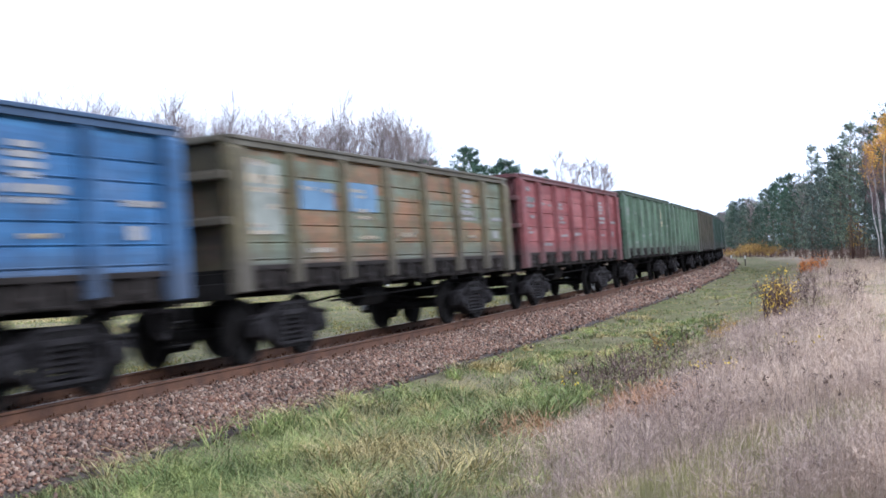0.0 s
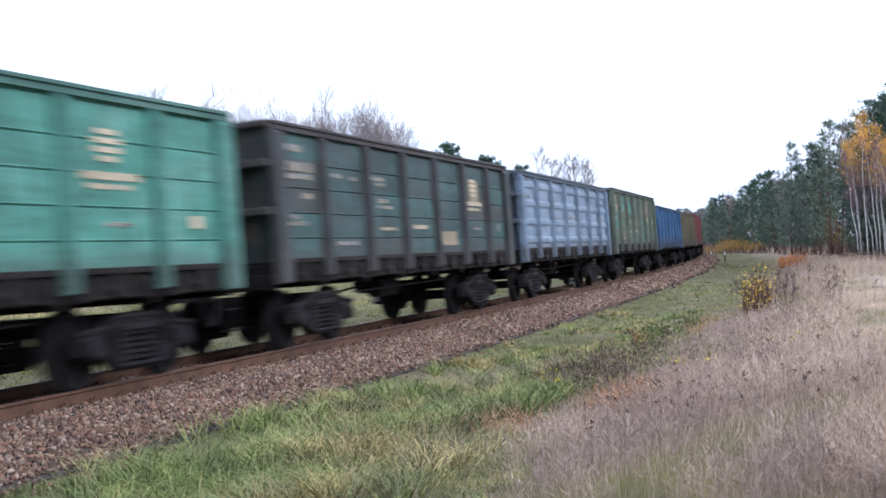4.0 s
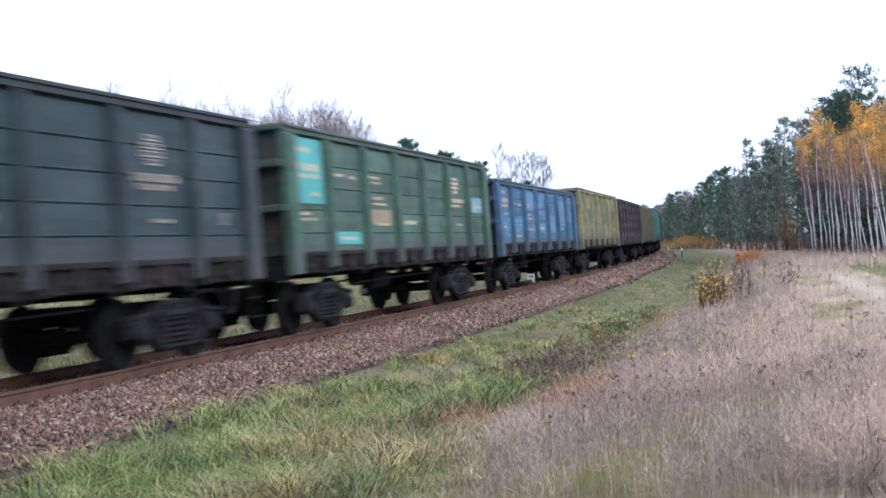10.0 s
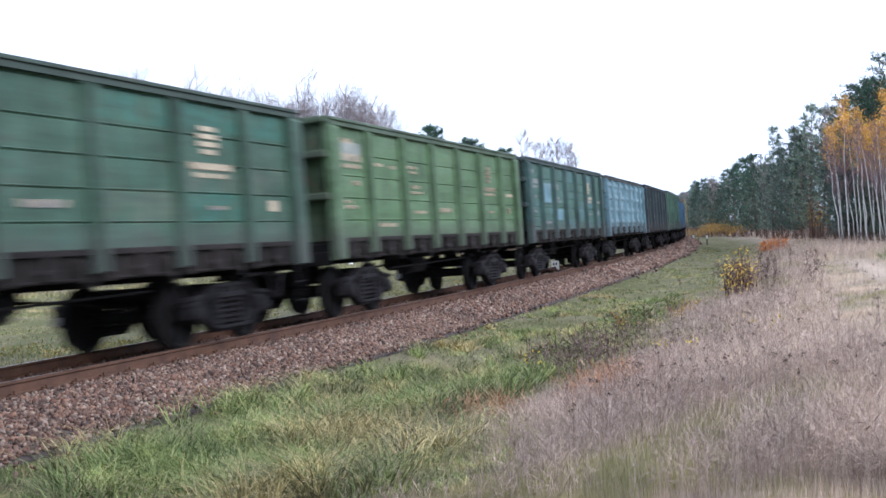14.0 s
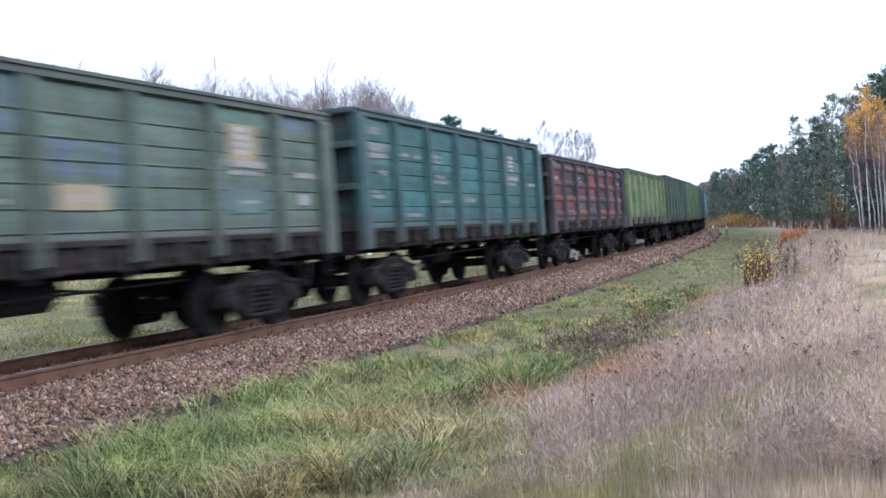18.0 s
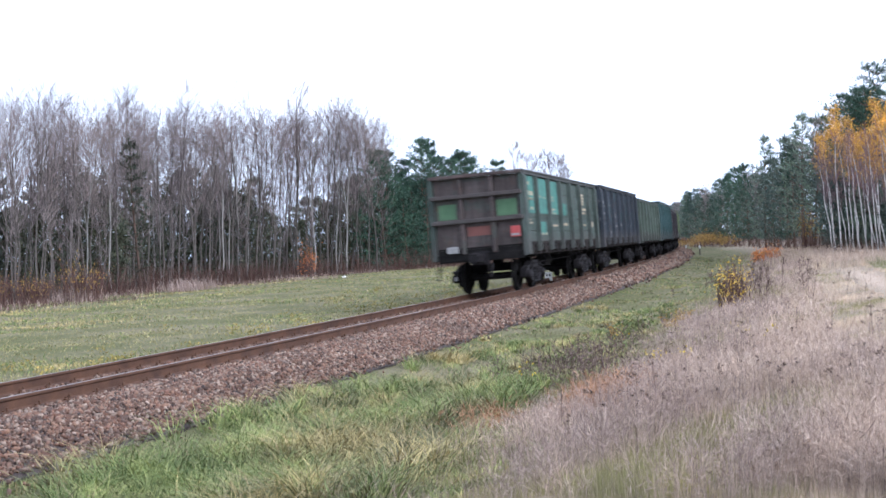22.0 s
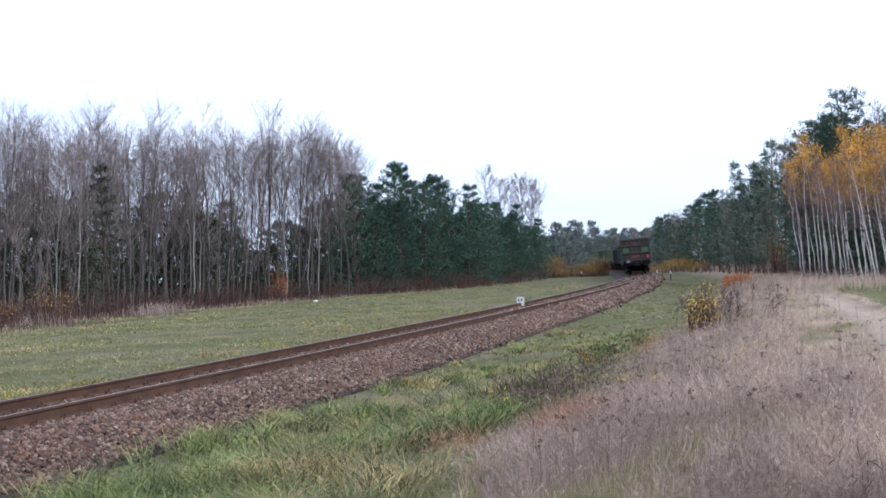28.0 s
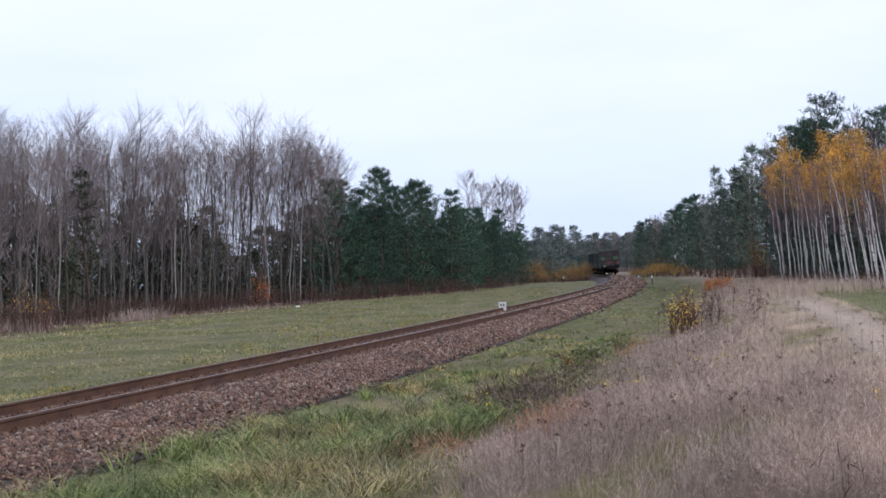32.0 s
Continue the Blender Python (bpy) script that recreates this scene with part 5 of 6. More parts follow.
def plant_woods():
    rng = np.random.default_rng(11)
    # bare aspens beyond the meadow: a front row, then the depth of the wood
    pl = []
    edge = [(-27, 61), (-24, 64), (-21, 66), (-18.5, 73), (-16.5, 82), (-13, 87), (-10, 91), (-8, 94), (-6.3, 97), (-5.0, 99)]
    eb, ed = zip(*edge)
    for row, n in ((0.0, 46), (2.5, 40), (6.0, 30), (11.0, 18), (17.0, 10)):
        for i in range(n):
            b = -27 + 22.0 * (i + rng.uniform(0.1, 0.9)) / n
            d = float(np.interp(b, eb, ed)) + row + rng.uniform(0, 2.5)
            if b > -21.5 or rng.random() < 0.5:  # the wood opens out towards its end
                pl.append(spot(b, d))
    kinds = [aspen(20 + i, h, BARK_PALE if i == 1 else None) for i, h in enumerate((12.5, 14.0, 15.0, 13.2, 15.5, 14.4))]
    stand(kinds, pl, "slender leafless aspen with pale grey trunk in a dense wood", "bare aspens of the wood", rng, (0.88, 1.03), (0, 2.4), 2.4, ((-27, -21, -16, -11, -7, -5), (0.78, 0.80, 0.92, 0.99, 1.02, 0.93)))
    # dark young conifers inside and behind the aspens
    pl = [spot(-27 + 23 * (i + rng.uniform(0, 1)) / 64, float(np.interp(-27 + 23 * i / 64, eb, ed)) + rng.uniform(7, 34)) for i in range(8, 64)]
    stand([pine(60 + i, 6.0 + 0.8 * i, 0.0, 2.2, 300, NEEDLE_SHADE, 0.6, 0.0, 1.4) for i in range(3)], pl, "dark young conifer standing among bare aspens", "conifers within the aspen wood", rng, (0.65, 1.35))
    stand([pine(66, 10.4, 0.12, 1.3, 300, NEEDLE_SHADE, 0.8, 0.35, 1.1)], [spot(-17.2, 74), spot(-19.9, 80)], "thin conifer standing among bare aspens", "conifers within the aspen wood", rng, (0.8, 1.0))
    # bare saplings that fill the wood's edge
    pl = [spot(-27 + 22.5 * (i + rng.uniform(0, 1)) / 44, float(np.interp(-27 + 22.5 * i / 44, eb, ed)) + rng.uniform(-1.5, 9)) for i in range(44)]
    stand([aspen(50 + i, 6.0 + 1.3 * i, None, 20, 6, "aspen_sapling", 0.2) for i in range(3)], pl, "thin leafless sapling under taller aspens", "saplings of the aspen wood", rng, (0.75, 1.15), (0, 1.0), 4.0)
    # the thicket of young green pines
    pl = []
    for row, n in ((0, 13), (4, 13), (9, 12), (15, 10)):
        for i in range(n):
            b = -5.3 + 9.4 * (i + rng.uniform(0.1, 0.9)) / n
            d = float(np.interp(b, [-5.3, -2.5, 1, 3, 4.2], [99, 104, 118, 138, 152])) + row + rng.uniform(0, 3)
            x, y = spot(b, d)
            if clear_of_line(x, y, 8):
                pl.append((x, y))
    stand([pine(70 + i, h, 0.02, 3.0, 1150, NEEDLE_DEEP, 0.75, 0.10, 0.85) for i, h in enumerate((9.0, 10.2, 9.6, 8.4, 10.6))], pl, "bushy dark green young pine at the edge of the wood", "young pines beside the line", rng, (0.72, 1.12), (0, 0), 2.0, ((-5.3, -2, 1, 3, 4.2), (1.05, 1.04, 1.0, 0.92, 0.72)))
    # bare broadleaf crowns behind the thicket
    pl = [spot(b, d) for b, d in ((2.2, 168), (2.7, 172), (3.1, 166), (3.5, 174), (3.9, 168), (1.6, 176))]
    stand([aspen(90 + i, 13.0 + i, fine=0.017) for i in range(3)], pl, "bare pinkish-grey broadleaf tree behind pines", "bare trees behind the pines", rng, (0.9, 1.15))
    # far woods closing the view along the line
    pl = []
    for i in range(96):
        b = 1.6 + 9.4 * ((i % 48) + rng.uniform(0, 1)) / 48
        x, y = spot(b, rng.uniform(262, 300) if i < 48 else rng.uniform(300, 350))
        if clear_of_line(x, y, 10):
            pl.append((x, y))
    stand([pine(100 + i, 11.0 + i, 0.1, 3.0, 150, NEEDLE_HAZED, 0.5, 0.05, 2.3) for i in range(4)], pl, "distant dull green pine in the far woods, haze put into its needle colour", "far woods", rng, (0.8, 1.0), (0, 0), 2.0, ((1.6, 4.5, 6.5, 7.2, 9.6, 11), (1.05, 1.05, 0.92, 0.72, 0.74, 0.85)))
    pl = [spot(b, d) for b, d in ((9.3, 262), (9.8, 250), (10.4, 255), (8.6, 270), (10.0, 268), (7.9, 275))]
    stand([aspen(110, 11.0, fine=0.022), aspen(111, 12.0, fine=0.022)], pl, "distant leafless broadleaf tree in the far woods", "far woods", rng, (0.6, 0.8))
    # small trees inside the bend that hide the train once it has gone round
    pl = [q for q in (spot(4.0 + 2.3 * (i + rng.uniform(0, 1)) / 16, rng.uniform(166, 184)) for i in range(16)) if clear_of_line(*q, 6)]
    stand([pine(105 + i, 5.2 + 0.7 * i, 0.05, 2.2, 240, NEEDLE_HAZED, 0.6, 0.05, 1.6) for i in range(2)], pl, "small blue-green pine inside the bend of the line", "small pines in the bend", rng, (0.8, 1.05))
    # the pine wood on the camera's side of the line
    pl = []
    near = [(9.6, 232), (10.2, 205), (11.0, 178), (11.8, 150), (12.9, 128), (14.0, 108), (15.2, 95), (16.5, 88), (18.5, 80), (22, 70), (25, 66)]
    nb, nd = zip(*near)
    for row, n in ((0, 34), (5, 26), (11, 20), (18, 12)):
        for i in range(n):
            k = (i + rng.uniform(0.1, 0.9)) / n
            b = 9.8 + 15 * k ** 1.5
            pl.append(spot(b, float(np.interp(b, nb, nd)) + row * (1.6 - 0.8 * k) + rng.uniform(0, 3)))
    bare = pl[5:60:7]
    pl = [q for q in pl if q not in bare]
    stand([aspen(170 + i, 8.5 + i, fine=0.010) for i in range(2)], bare, "bare broadleaf tree among pines", "bare trees in the pine wood", rng, (0.8, 1.1), (0, 1.0))
    low = [p for p in pl if math.degrees(math.atan2(p[0], p[1])) < 16.3]
    high = [p for p in pl if math.degrees(math.atan2(p[0], p[1])) >= 16.3][::2] + [spot(17.2, 86), spot(17.8, 83), spot(18.3, 85), spot(19.3, 80)]
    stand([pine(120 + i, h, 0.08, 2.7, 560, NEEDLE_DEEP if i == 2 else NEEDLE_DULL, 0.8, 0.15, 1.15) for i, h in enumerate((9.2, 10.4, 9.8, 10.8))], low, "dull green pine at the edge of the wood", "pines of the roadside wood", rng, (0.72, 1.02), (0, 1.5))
    stand([pine(130 + i, h, 0.45, 2.2, 900, NEEDLE_DEEP, 0.4, 0.28, 0.8) for i, h in enumerate((12.0, 13.2, 12.6))], high, "tall pine with an open crown above birches", "tall pines behind the birches", rng, (0.80, 1.05), (0, 2.0), 2.0, ((16.3, 17.0, 18.4, 19.6, 21, 25), (0.84, 0.97, 1.0, 0.90, 0.82, 0.72)))
    # birches in front of them
    pl = []
    for row, n in ((0, 18), (2.5, 16), (5.5, 12), (9, 7)):
        for i in range(n):
            k = (i + rng.uniform(0.1, 0.9)) / n
            b = 16.4 + 7.5 * k
            pl.append(spot(b, float(np.interp(b, [16.4, 18, 20, 21.5, 24], [74, 66, 56, 49, 44])) + row + rng.uniform(0, 2)))
    rng.shuffle(pl)
    half = len(pl) * 4 // 7
    stand([birch(140 + i, h, 2) for i, h in enumerate((8.6, 9.4, 8.0, 9.0))], pl[:half], "white-stemmed birch with orange autumn leaves at its top", "birches at the edge of the pine wood", rng, (0.84, 1.04), (0, -4.0), 2.2, ((16.4, 18, 20, 21.5, 24), (0.92, 0.88, 0.80, 0.75, 0.70)))
    stand([birch(150 + i, h, 0) for i, h in enumerate((7.6, 8.4))], pl[half:], "white-stemmed birch already bare with wine-red twigs", "birches at the edge of the pine wood", rng, (0.84, 1.04), (0, -4.5), 2.6, ((16.4, 18, 20, 21.5, 24), (0.92, 0.88, 0.80, 0.75, 0.70)))
    # young conifers that darken the wood behind their stems
    pl = [spot(16.5 + 8.5 * (i + rng.uniform(0, 1)) / 26, float(np.interp(16.5 + 8.5 * i / 26, [16.4, 18, 20, 21.5, 25], [82, 74, 66, 60, 54])) + rng.uniform(2, 10)) for i in range(26)]
    stand([pine(160 + i, 4.5 + i, 0.03, 1.9, 380, NEEDLE_DULL, 0.6, 0.0, 1.2) for i in range(3)], pl, "low dark conifer behind birch stems", "conifers behind the birches", rng, (0.7, 1.15))


plant_woods()


# ---- shrubs and thickets ----
def set_shrubs():
    rng = np.random.default_rng(5)

    def grow(ob, places, label, category, group, scale=(0.8, 1.2)):
        for x, y in places:
            o = copy_thing(ob, pose(x, y, float(ground_z([x], [y])[0]) - 0.03, 0, 0, rng.uniform(0, 360)))
            o.scale = (1, 1, 1)
            g = float(rng.uniform(*scale))
            o.scale = (g, g, g)
            tagged(o, label, category, group)
        for c in list(ob.children_recursive) + [ob]:
            bpy.data.objects.remove(c)

    grow(shrub(201, "yellow_shrub", 1.45, 0.34, 22, 170, SHRUB_YELLOW, leaf_size=0.062), [spot(11.4, 27.6), spot(12.2, 28.2), spot(11.8, 27.0)], "small shrub with bright yellow autumn leaves among dry weeds", "shrub", "yellow shrubs", (0.72, 0.88))
    grow(shrub(210, "leafy_weed_mound", 0.42, 0.36, 26, 420, WEED_GREEN, leaf_size=0.05), [spot(6.6, 22.6), spot(7.2, 23.2), spot(8.6, 26.4)], "low mound of green leafy weeds on the verge", "weeds", "leafy weed mounds", (0.7, 1.15))
    grow(shrub(211, "rusty_weed_mound", 0.45, 0.32, 22, 260, SHRUB_OCHRE, leaf_size=0.04), [spot(8.8, 24.6), spot(9.4, 25.8), spot(6.1, 23.2)], "low mound of rusty weeds on the verge", "weeds", "rusty weed mounds", (0.6, 0.9))
    grow(shrub(202, "orange_bush", 1.1, 0.85, 30, 600, SHRUB_ORANGE, leaf_size=0.09), [spot(13.2, 66), spot(13.7, 67)], "rounded bush with orange-red autumn leaves", "bush", "orange bushes", (0.7, 0.85))
    grow(shrub(203, "ochre_thicket", 2.9, 1.7, 40, 700, SHRUB_OCHRE, leaf_size=0.14), [spot(b, d) for b, d in ((4.2, 160), (4.5, 156), (4.8, 158), (5.1, 154), (5.4, 162), (5.8, 158), (6.1, 163), (6.4, 160), (6.7, 165), (7.0, 167))], "thicket of ochre and yellow leaves beside the line", "bush", "ochre thickets", (0.4, 1.0))
    grow(shrub(204, "orange_thicket", 1.7, 1.5, 30, 700, SHRUB_OCHRE, leaf_size=0.12), [spot(b, d) for b, d in ((9.5, 180), (9.8, 176), (10.1, 172), (10.4, 165), (10.6, 168), (10.9, 158), (11.2, 155), (11.5, 148), (11.9, 140))], "low orange-yellow thicket at the wood's edge", "bush", "orange thickets", (0.5, 1.1))
    brown = shrub(205, "bare_thicket", 1.3, 1.8, 34, 240, SCRUB, leaf_size=0.05)
    pl = []
    for i in range(72):
        b = -27 + 31 * (i + rng.uniform(0, 1)) / 72
        d = float(np.interp(b, [-27, -21, -18, -13, -8, -5, -2.5, 1, 3, 4.2], [60, 64, 72, 84, 91, 96, 101, 114, 134, 148])) + rng.uniform(-1.5, 1.0)
        pl.append(spot(b, d))
    grow(brown, pl, "low reddish-brown leafless thicket along the wood's edge", "bush", "brown undergrowth of the wood", (0.5, 1.25))
    pl = []
    for i in range(40):
        b = 9.6 + 14 * ((i + rng.uniform(0, 1)) / 40) ** 1.4
        pl.append(spot(b, float(np.interp(b, [9.6, 10.2, 11.0, 11.8, 12.9, 14.0, 15.2, 16.4, 18, 20, 21.5, 24], [228, 201, 174, 146, 124, 104, 91, 76, 69, 60, 53, 48])) + rng.uniform(-1.5, 1.5)))
    grow(shrub(209, "bare_thicket", 1.1, 1.7, 30, 200, SCRUB, leaf_size=0.06), pl, "low brown thicket under pines and birches", "bush", "brown undergrowth of the pine wood", (0.5, 1.15))
    grow(shrub(206, "bare_thicket", 1.6, 1.2, 50, 300, SHRUB_OCHRE, leaf_size=0.07), [spot(-19.8, 60), spot(-22, 59), spot(-24, 58)], "thicket with a few yellow leaves at the wood's edge", "bush", "brown undergrowth of the wood", (0.8, 1.3))
    grow(shrub(207, "small_oak", 2.6, 0.55, 14, 260, SHRUB_ORANGE, leaf_size=0.10), [spot(-9.0, 88)], "small tree with rusty orange leaves under aspens", "tree", "", (1.0, 1.0))
    grow(shrub(208, "yellow_young_tree", 3.0, 0.9, 16, 300, SHRUB_OCHRE, leaf_size=0.10), [spot(15.4, 88)], "young tree with yellow leaves under pines", "tree", "", (1.0, 1.0))


set_shrubs()


# ---- grass, weeds and stones ----
TURF = leafy("green_turf_blades", (0.066, 0.072, 0.034), (0.135, 0.138, 0.066), (0.21, 0.195, 0.105), (0.33, 0.265, 0.165), clump=0.7)
TURF_FRESH = leafy("fresh_green_blades", (0.085, 0.125, 0.040), (0.175, 0.225, 0.078), (0.31, 0.33, 0.135), clump=0.6)
FIELD_GREEN = leafy("olive_meadow_blades", (0.17, 0.17, 0.07), (0.27, 0.255, 0.115), (0.40, 0.35, 0.185), clump=0.4)
TURF_PALE = leafy("yellowing_grass_blades", (0.22, 0.19, 0.08), (0.36, 0.30, 0.135), (0.48, 0.40, 0.20), clump=0.4)
STRAW = leafy("dry_straw_blades", (0.43, 0.32, 0.205), (0.56, 0.43, 0.295), (0.65, 0.53, 0.38), (0.72, 0.61, 0.46))
STALK = leafy("mauve_dry_stalks", (0.35, 0.262, 0.200), (0.52, 0.405, 0.318), (0.66, 0.535, 0.43), clump=0.25)
STALK_DIM = leafy("dim_mauve_stalks", (0.175, 0.130, 0.108), (0.31, 0.235, 0.198), (0.45, 0.355, 0.305), clump=0.25)
STALK_DARK = leafy("dark_brown_stalks", (0.06, 0.042, 0.034), (0.125, 0.088, 0.072), (0.21, 0.155, 0.128))
RUSSET = leafy("russet_dry_weeds", (0.26, 0.125, 0.060), (0.38, 0.21, 0.115), (0.46, 0.29, 0.18))
YELLOW_WEED = leafy("yellow_weed_leaves", (0.16, 0.16, 0.05), (0.28, 0.23, 0.07), (0.40, 0.30, 0.09))
FLOWER = leafy("late_yellow_flowers", (0.50, 0.36, 0.03), (0.66, 0.48, 0.05))


def blade_mesh(name, x, y, h, w, lean, material, rng, sink=0.02):
    """Bent grass blades, each three triangles, rooted in the ground."""
    n = len(x)
    z = ground_z(x, y) - sink
    q, f = rng.uniform(0, 2 * math.pi, n), rng.uniform(0, 2 * math.pi, n)
    dx, dy = np.cos(q) * lean * h, np.sin(q) * lean * h
    sx, sy = np.cos(f) * w / 2, np.sin(f) * w / 2
    v = np.empty((n, 5, 3))
    for i, (a, u, s) in enumerate(((0.0, 0.0, -1), (0.0, 0.0, 1), (0.35, 0.6, -0.75), (0.35, 0.6, 0.75), (1.0, 1.0, 0))):
        v[:, i, 0], v[:, i, 1], v[:, i, 2] = x + dx * a + sx * s, y + dy * a + sy * s, z + h * u * (1 - 0.25 * lean * a)
    o = np.arange(n)[:, None, None] * 5
    return cloud_mesh(name, v.reshape(-1, 3), (o + np.array([[[0, 1, 3], [0, 3, 2], [2, 3, 4]]])).reshape(-1, 3), material)


def wedge(n, near, far, b0, b1, rng):
    """Places before the camera, thinner with distance."""
    b, d = np.radians(rng.uniform(b0, b1, n)), near * (far / near) ** rng.uniform(0, 1, n)
    x, y = d * np.sin(b), d * np.cos(b)
    s, o = off_line(x, y)
    return x, y, d, s, o


def stuff(me, label, category):
    return tagged(new(me.name, me), label, category, kind="stuff")


def field_tone(x, y, o):
    """Patches of the weedy field: green below, mauve between, pale straw above."""
    return 0.8 * lumps(x, y, 1.3, 31) + 0.65 * lumps(x, y, 3.1, 37) + 0.4 * lumps(x, y, 0.5, 33) + 0.09 * np.clip(o - 8.6, -2, 4) - 0.20


def sow():
    rng = np.random.default_rng(21)
    # the green verge between ballast and weeds
    x, y, d, s, o = wedge(430000, 8.5, 100, -28, 17, rng)
    ragged = 0.28 * lumps(x, y, 1.1, 5)
    edge = 6.6 + 0.55 * lumps(x, y, 2.0, 1)
    keep = (o > 2.22 + ragged + rng.normal(0, 0.14, len(o))) & (o < edge + rng.normal(0, 0.45, len(o)))
    x, y, d, o = x[keep], y[keep], d[keep], o[keep]
    tuft = lumps(x, y, 0.55, 2) * 0.5 + lumps(x, y, 1.9, 4) * 0.5
    fresh = tuft + rng.normal(0, 0.3, len(x))
    h = np.clip(0.08 + 0.17 * np.clip(tuft + 0.2, 0, 1.2) + rng.normal(0, 0.025, len(x)), 0.03, 0.38) * np.clip((o - 1.7) / 1.6, 0.35, 1) * np.clip(0.95 - d / 70, 0.5, 0.82)
    w = 0.0045 + 0.00034 * d
    for me_name, mat, pick, label in (("verge_grass", TURF, fresh <= 0.22, "short green verge grass beside the ballast"),
                                      ("grass_tufts", TURF_FRESH, (fresh > 0.22) & (fresh <= 0.62), "taller fresh green grass tufts on the verge"),
                                      ("yellowing_grass", TURF_PALE, fresh > 0.62, "yellowing grass tufts on the verge")):
        n = int(pick.sum())
        stuff(blade_mesh(me_name, x[pick], y[pick], h[pick] * (1.0 if mat is TURF else 1.45), w[pick], rng.uniform(0.4, 1.5, n), mat, rng), label, "grass")
    # long arching tufts that stand out of the verge
    m = 640
    tx, ty, td, ts, to = wedge(m * 4, 8.5, 34, -22, 9, rng)
    ok = (to > 2.75) & (to < 6.4) & (lumps(tx, ty, 1.4, 6) + rng.normal(0, 0.35, len(tx)) > 0.0)
    tx, ty, td = tx[ok], ty[ok], td[ok]
    kind = lumps(tx, ty, 1.0, 8) + rng.normal(0, 0.35, len(tx))
    for me_name, mat, pick, label in (("arching_tufts", TURF_FRESH, kind > -0.1, "long fresh green grass arching over the verge"), ("dull_tufts", TURF, (kind <= -0.1) & (kind > -0.5), "long dull green grass tufts on the verge"),
                                      ("golden_tufts", TURF_PALE, kind <= -0.5, "long golden grass tufts on the verge")):
        gx, gy, gd = (np.repeat(v[pick], 46) for v in (tx, ty, td))
        n = len(gx)
        gx, gy = gx + rng.normal(0, 0.06, n), gy + rng.normal(0, 0.06, n)
        stuff(blade_mesh(me_name, gx, gy, rng.uniform(0.2, 0.56, n) * np.clip(1.6 - gd / 20, 0.4, 1.05), 0.0062 + 0.00034 * gd, rng.uniform(0.5, 1.9, n), mat, rng), label, "grass")
    # straw and weeds on the camera's side
    x, y, d, s, o = wedge(680000, 6.5, 95, -12, 25, rng)
    edge = 6.35 + 0.55 * lumps(x, y, 2.0, 1)
    lane = o - lane_at(s)
    keep = (o > edge + rng.normal(0, 0.35, len(o))) & ((np.abs(lane + 0.3 * lumps(x, y, 2.7)) > 0.6) | (rng.random(len(o)) < 0.3) | (d < 19 + rng.normal(0, 2, len(d))) | (s > 23 + rng.normal(0, 3, len(d)))) & (np.hypot(x, y) > 6)
    keep &= ~((lane > 1.2) & (lane < 4) & (d > 16) & (rng.random(len(x)) < 0.15))
    x, y, d, o, lane = x[keep], y[keep], d[keep], o[keep], lane[keep]
    clump = lumps(x, y, 0.7, 8) * 0.6 + lumps(x, y, 2.4, 9) * 0.4
    tone = field_tone(x, y, o) + rng.normal(0, 0.22, len(x))
    h = np.clip(0.19 + 0.12 * clump + rng.normal(0, 0.06, len(x)), 0.05, 0.5) * np.where(lane > 1, 0.4, np.where((np.abs(lane) < 0.6) & (d > 16), 0.3, np.where((lane > -1.8) & (d > 17) & (d < 48), 0.5, 1.0))) * np.clip((o - 6.0) / 2.0, 0.5, 1)
    h *= np.clip(0.98 + 0.25 * tone, 0.78, 1.25)
    w = 0.0011 + 0.00015 * d
    pale = tone > 0.22
    green = (tone < -0.36) | ((o < 8.2) & (rng.random(len(x)) < 0.28)) | ((lane > 0.9) & (lane < 3.4) & (d > 17) & (rng.random(len(x)) < 0.85))
    pale &= ~green
    dim = ~green & (rng.random(len(x)) < np.clip(0.85 - (o - 7.2) / 2.4 + 0.35 * lumps(x, y, 1.6, 14) + 0.25 * lumps(x, y, 0.6, 3), 0.03, 0.88))
    pale &= ~dim & (rng.random(len(x)) < np.clip((d - 4) / 12, 0.3, 1))
    for me_name, mat, pick, label in (("dry_grass", STRAW, pale, "dry straw-coloured meadow grass"), ("withered_grass", STALK, ~pale & ~green & ~dim, "withered mauve-brown meadow grass"),
                                      ("dim_grass", STALK_DIM, dim, "dull mauve-brown dead grass along the ditch"),
                                      ("meadow_grass", FIELD_GREEN, green & (lane < 0.9), "green grass showing between dry stalks"), ("field_strip_grass", TURF_FRESH, green & (lane >= 0.9), "strip of fresh green grass beyond the sandy lane")):
        n = int(pick.sum())
        stuff(blade_mesh(me_name, x[pick], y[pick], h[pick], w[pick], rng.uniform(0.02, 0.24, n), mat, rng), label, "grass")
    # tall dead stalks with feathery heads
    x, y, d, s, o = wedge(62000, 7.0, 75, -10, 25, rng)
    lane = o - lane_at(s)
    keep = (o > 6.9 + 0.7 * lumps(x, y, 2.0, 1) + rng.normal(0, 0.4, len(o))) & ((lane < -1.8) | (d < 15) | (s > 24)) & (rng.random(len(o)) < np.clip(0.85 - 1.6 * np.clip(-field_tone(x, y, o) - 0.12, 0, 1), 0.06, 0.85))
    x, y, d, o = x[keep], y[keep], d[keep], o[keep]
    n = len(x)
    h = np.clip(0.36 + 0.12 * lumps(x, y, 3.0, 7) + rng.normal(0, 0.09, n), 0.15, 0.8) * np.clip((o - 5.8) / 2.2, 0.5, 1)
    z = ground_z(x, y) - 0.02
    a = np.column_stack([x, y, z])
    tip = a + np.column_stack([rng.normal(0, 0.13, n) * h, rng.normal(0, 0.13, n) * h, h])
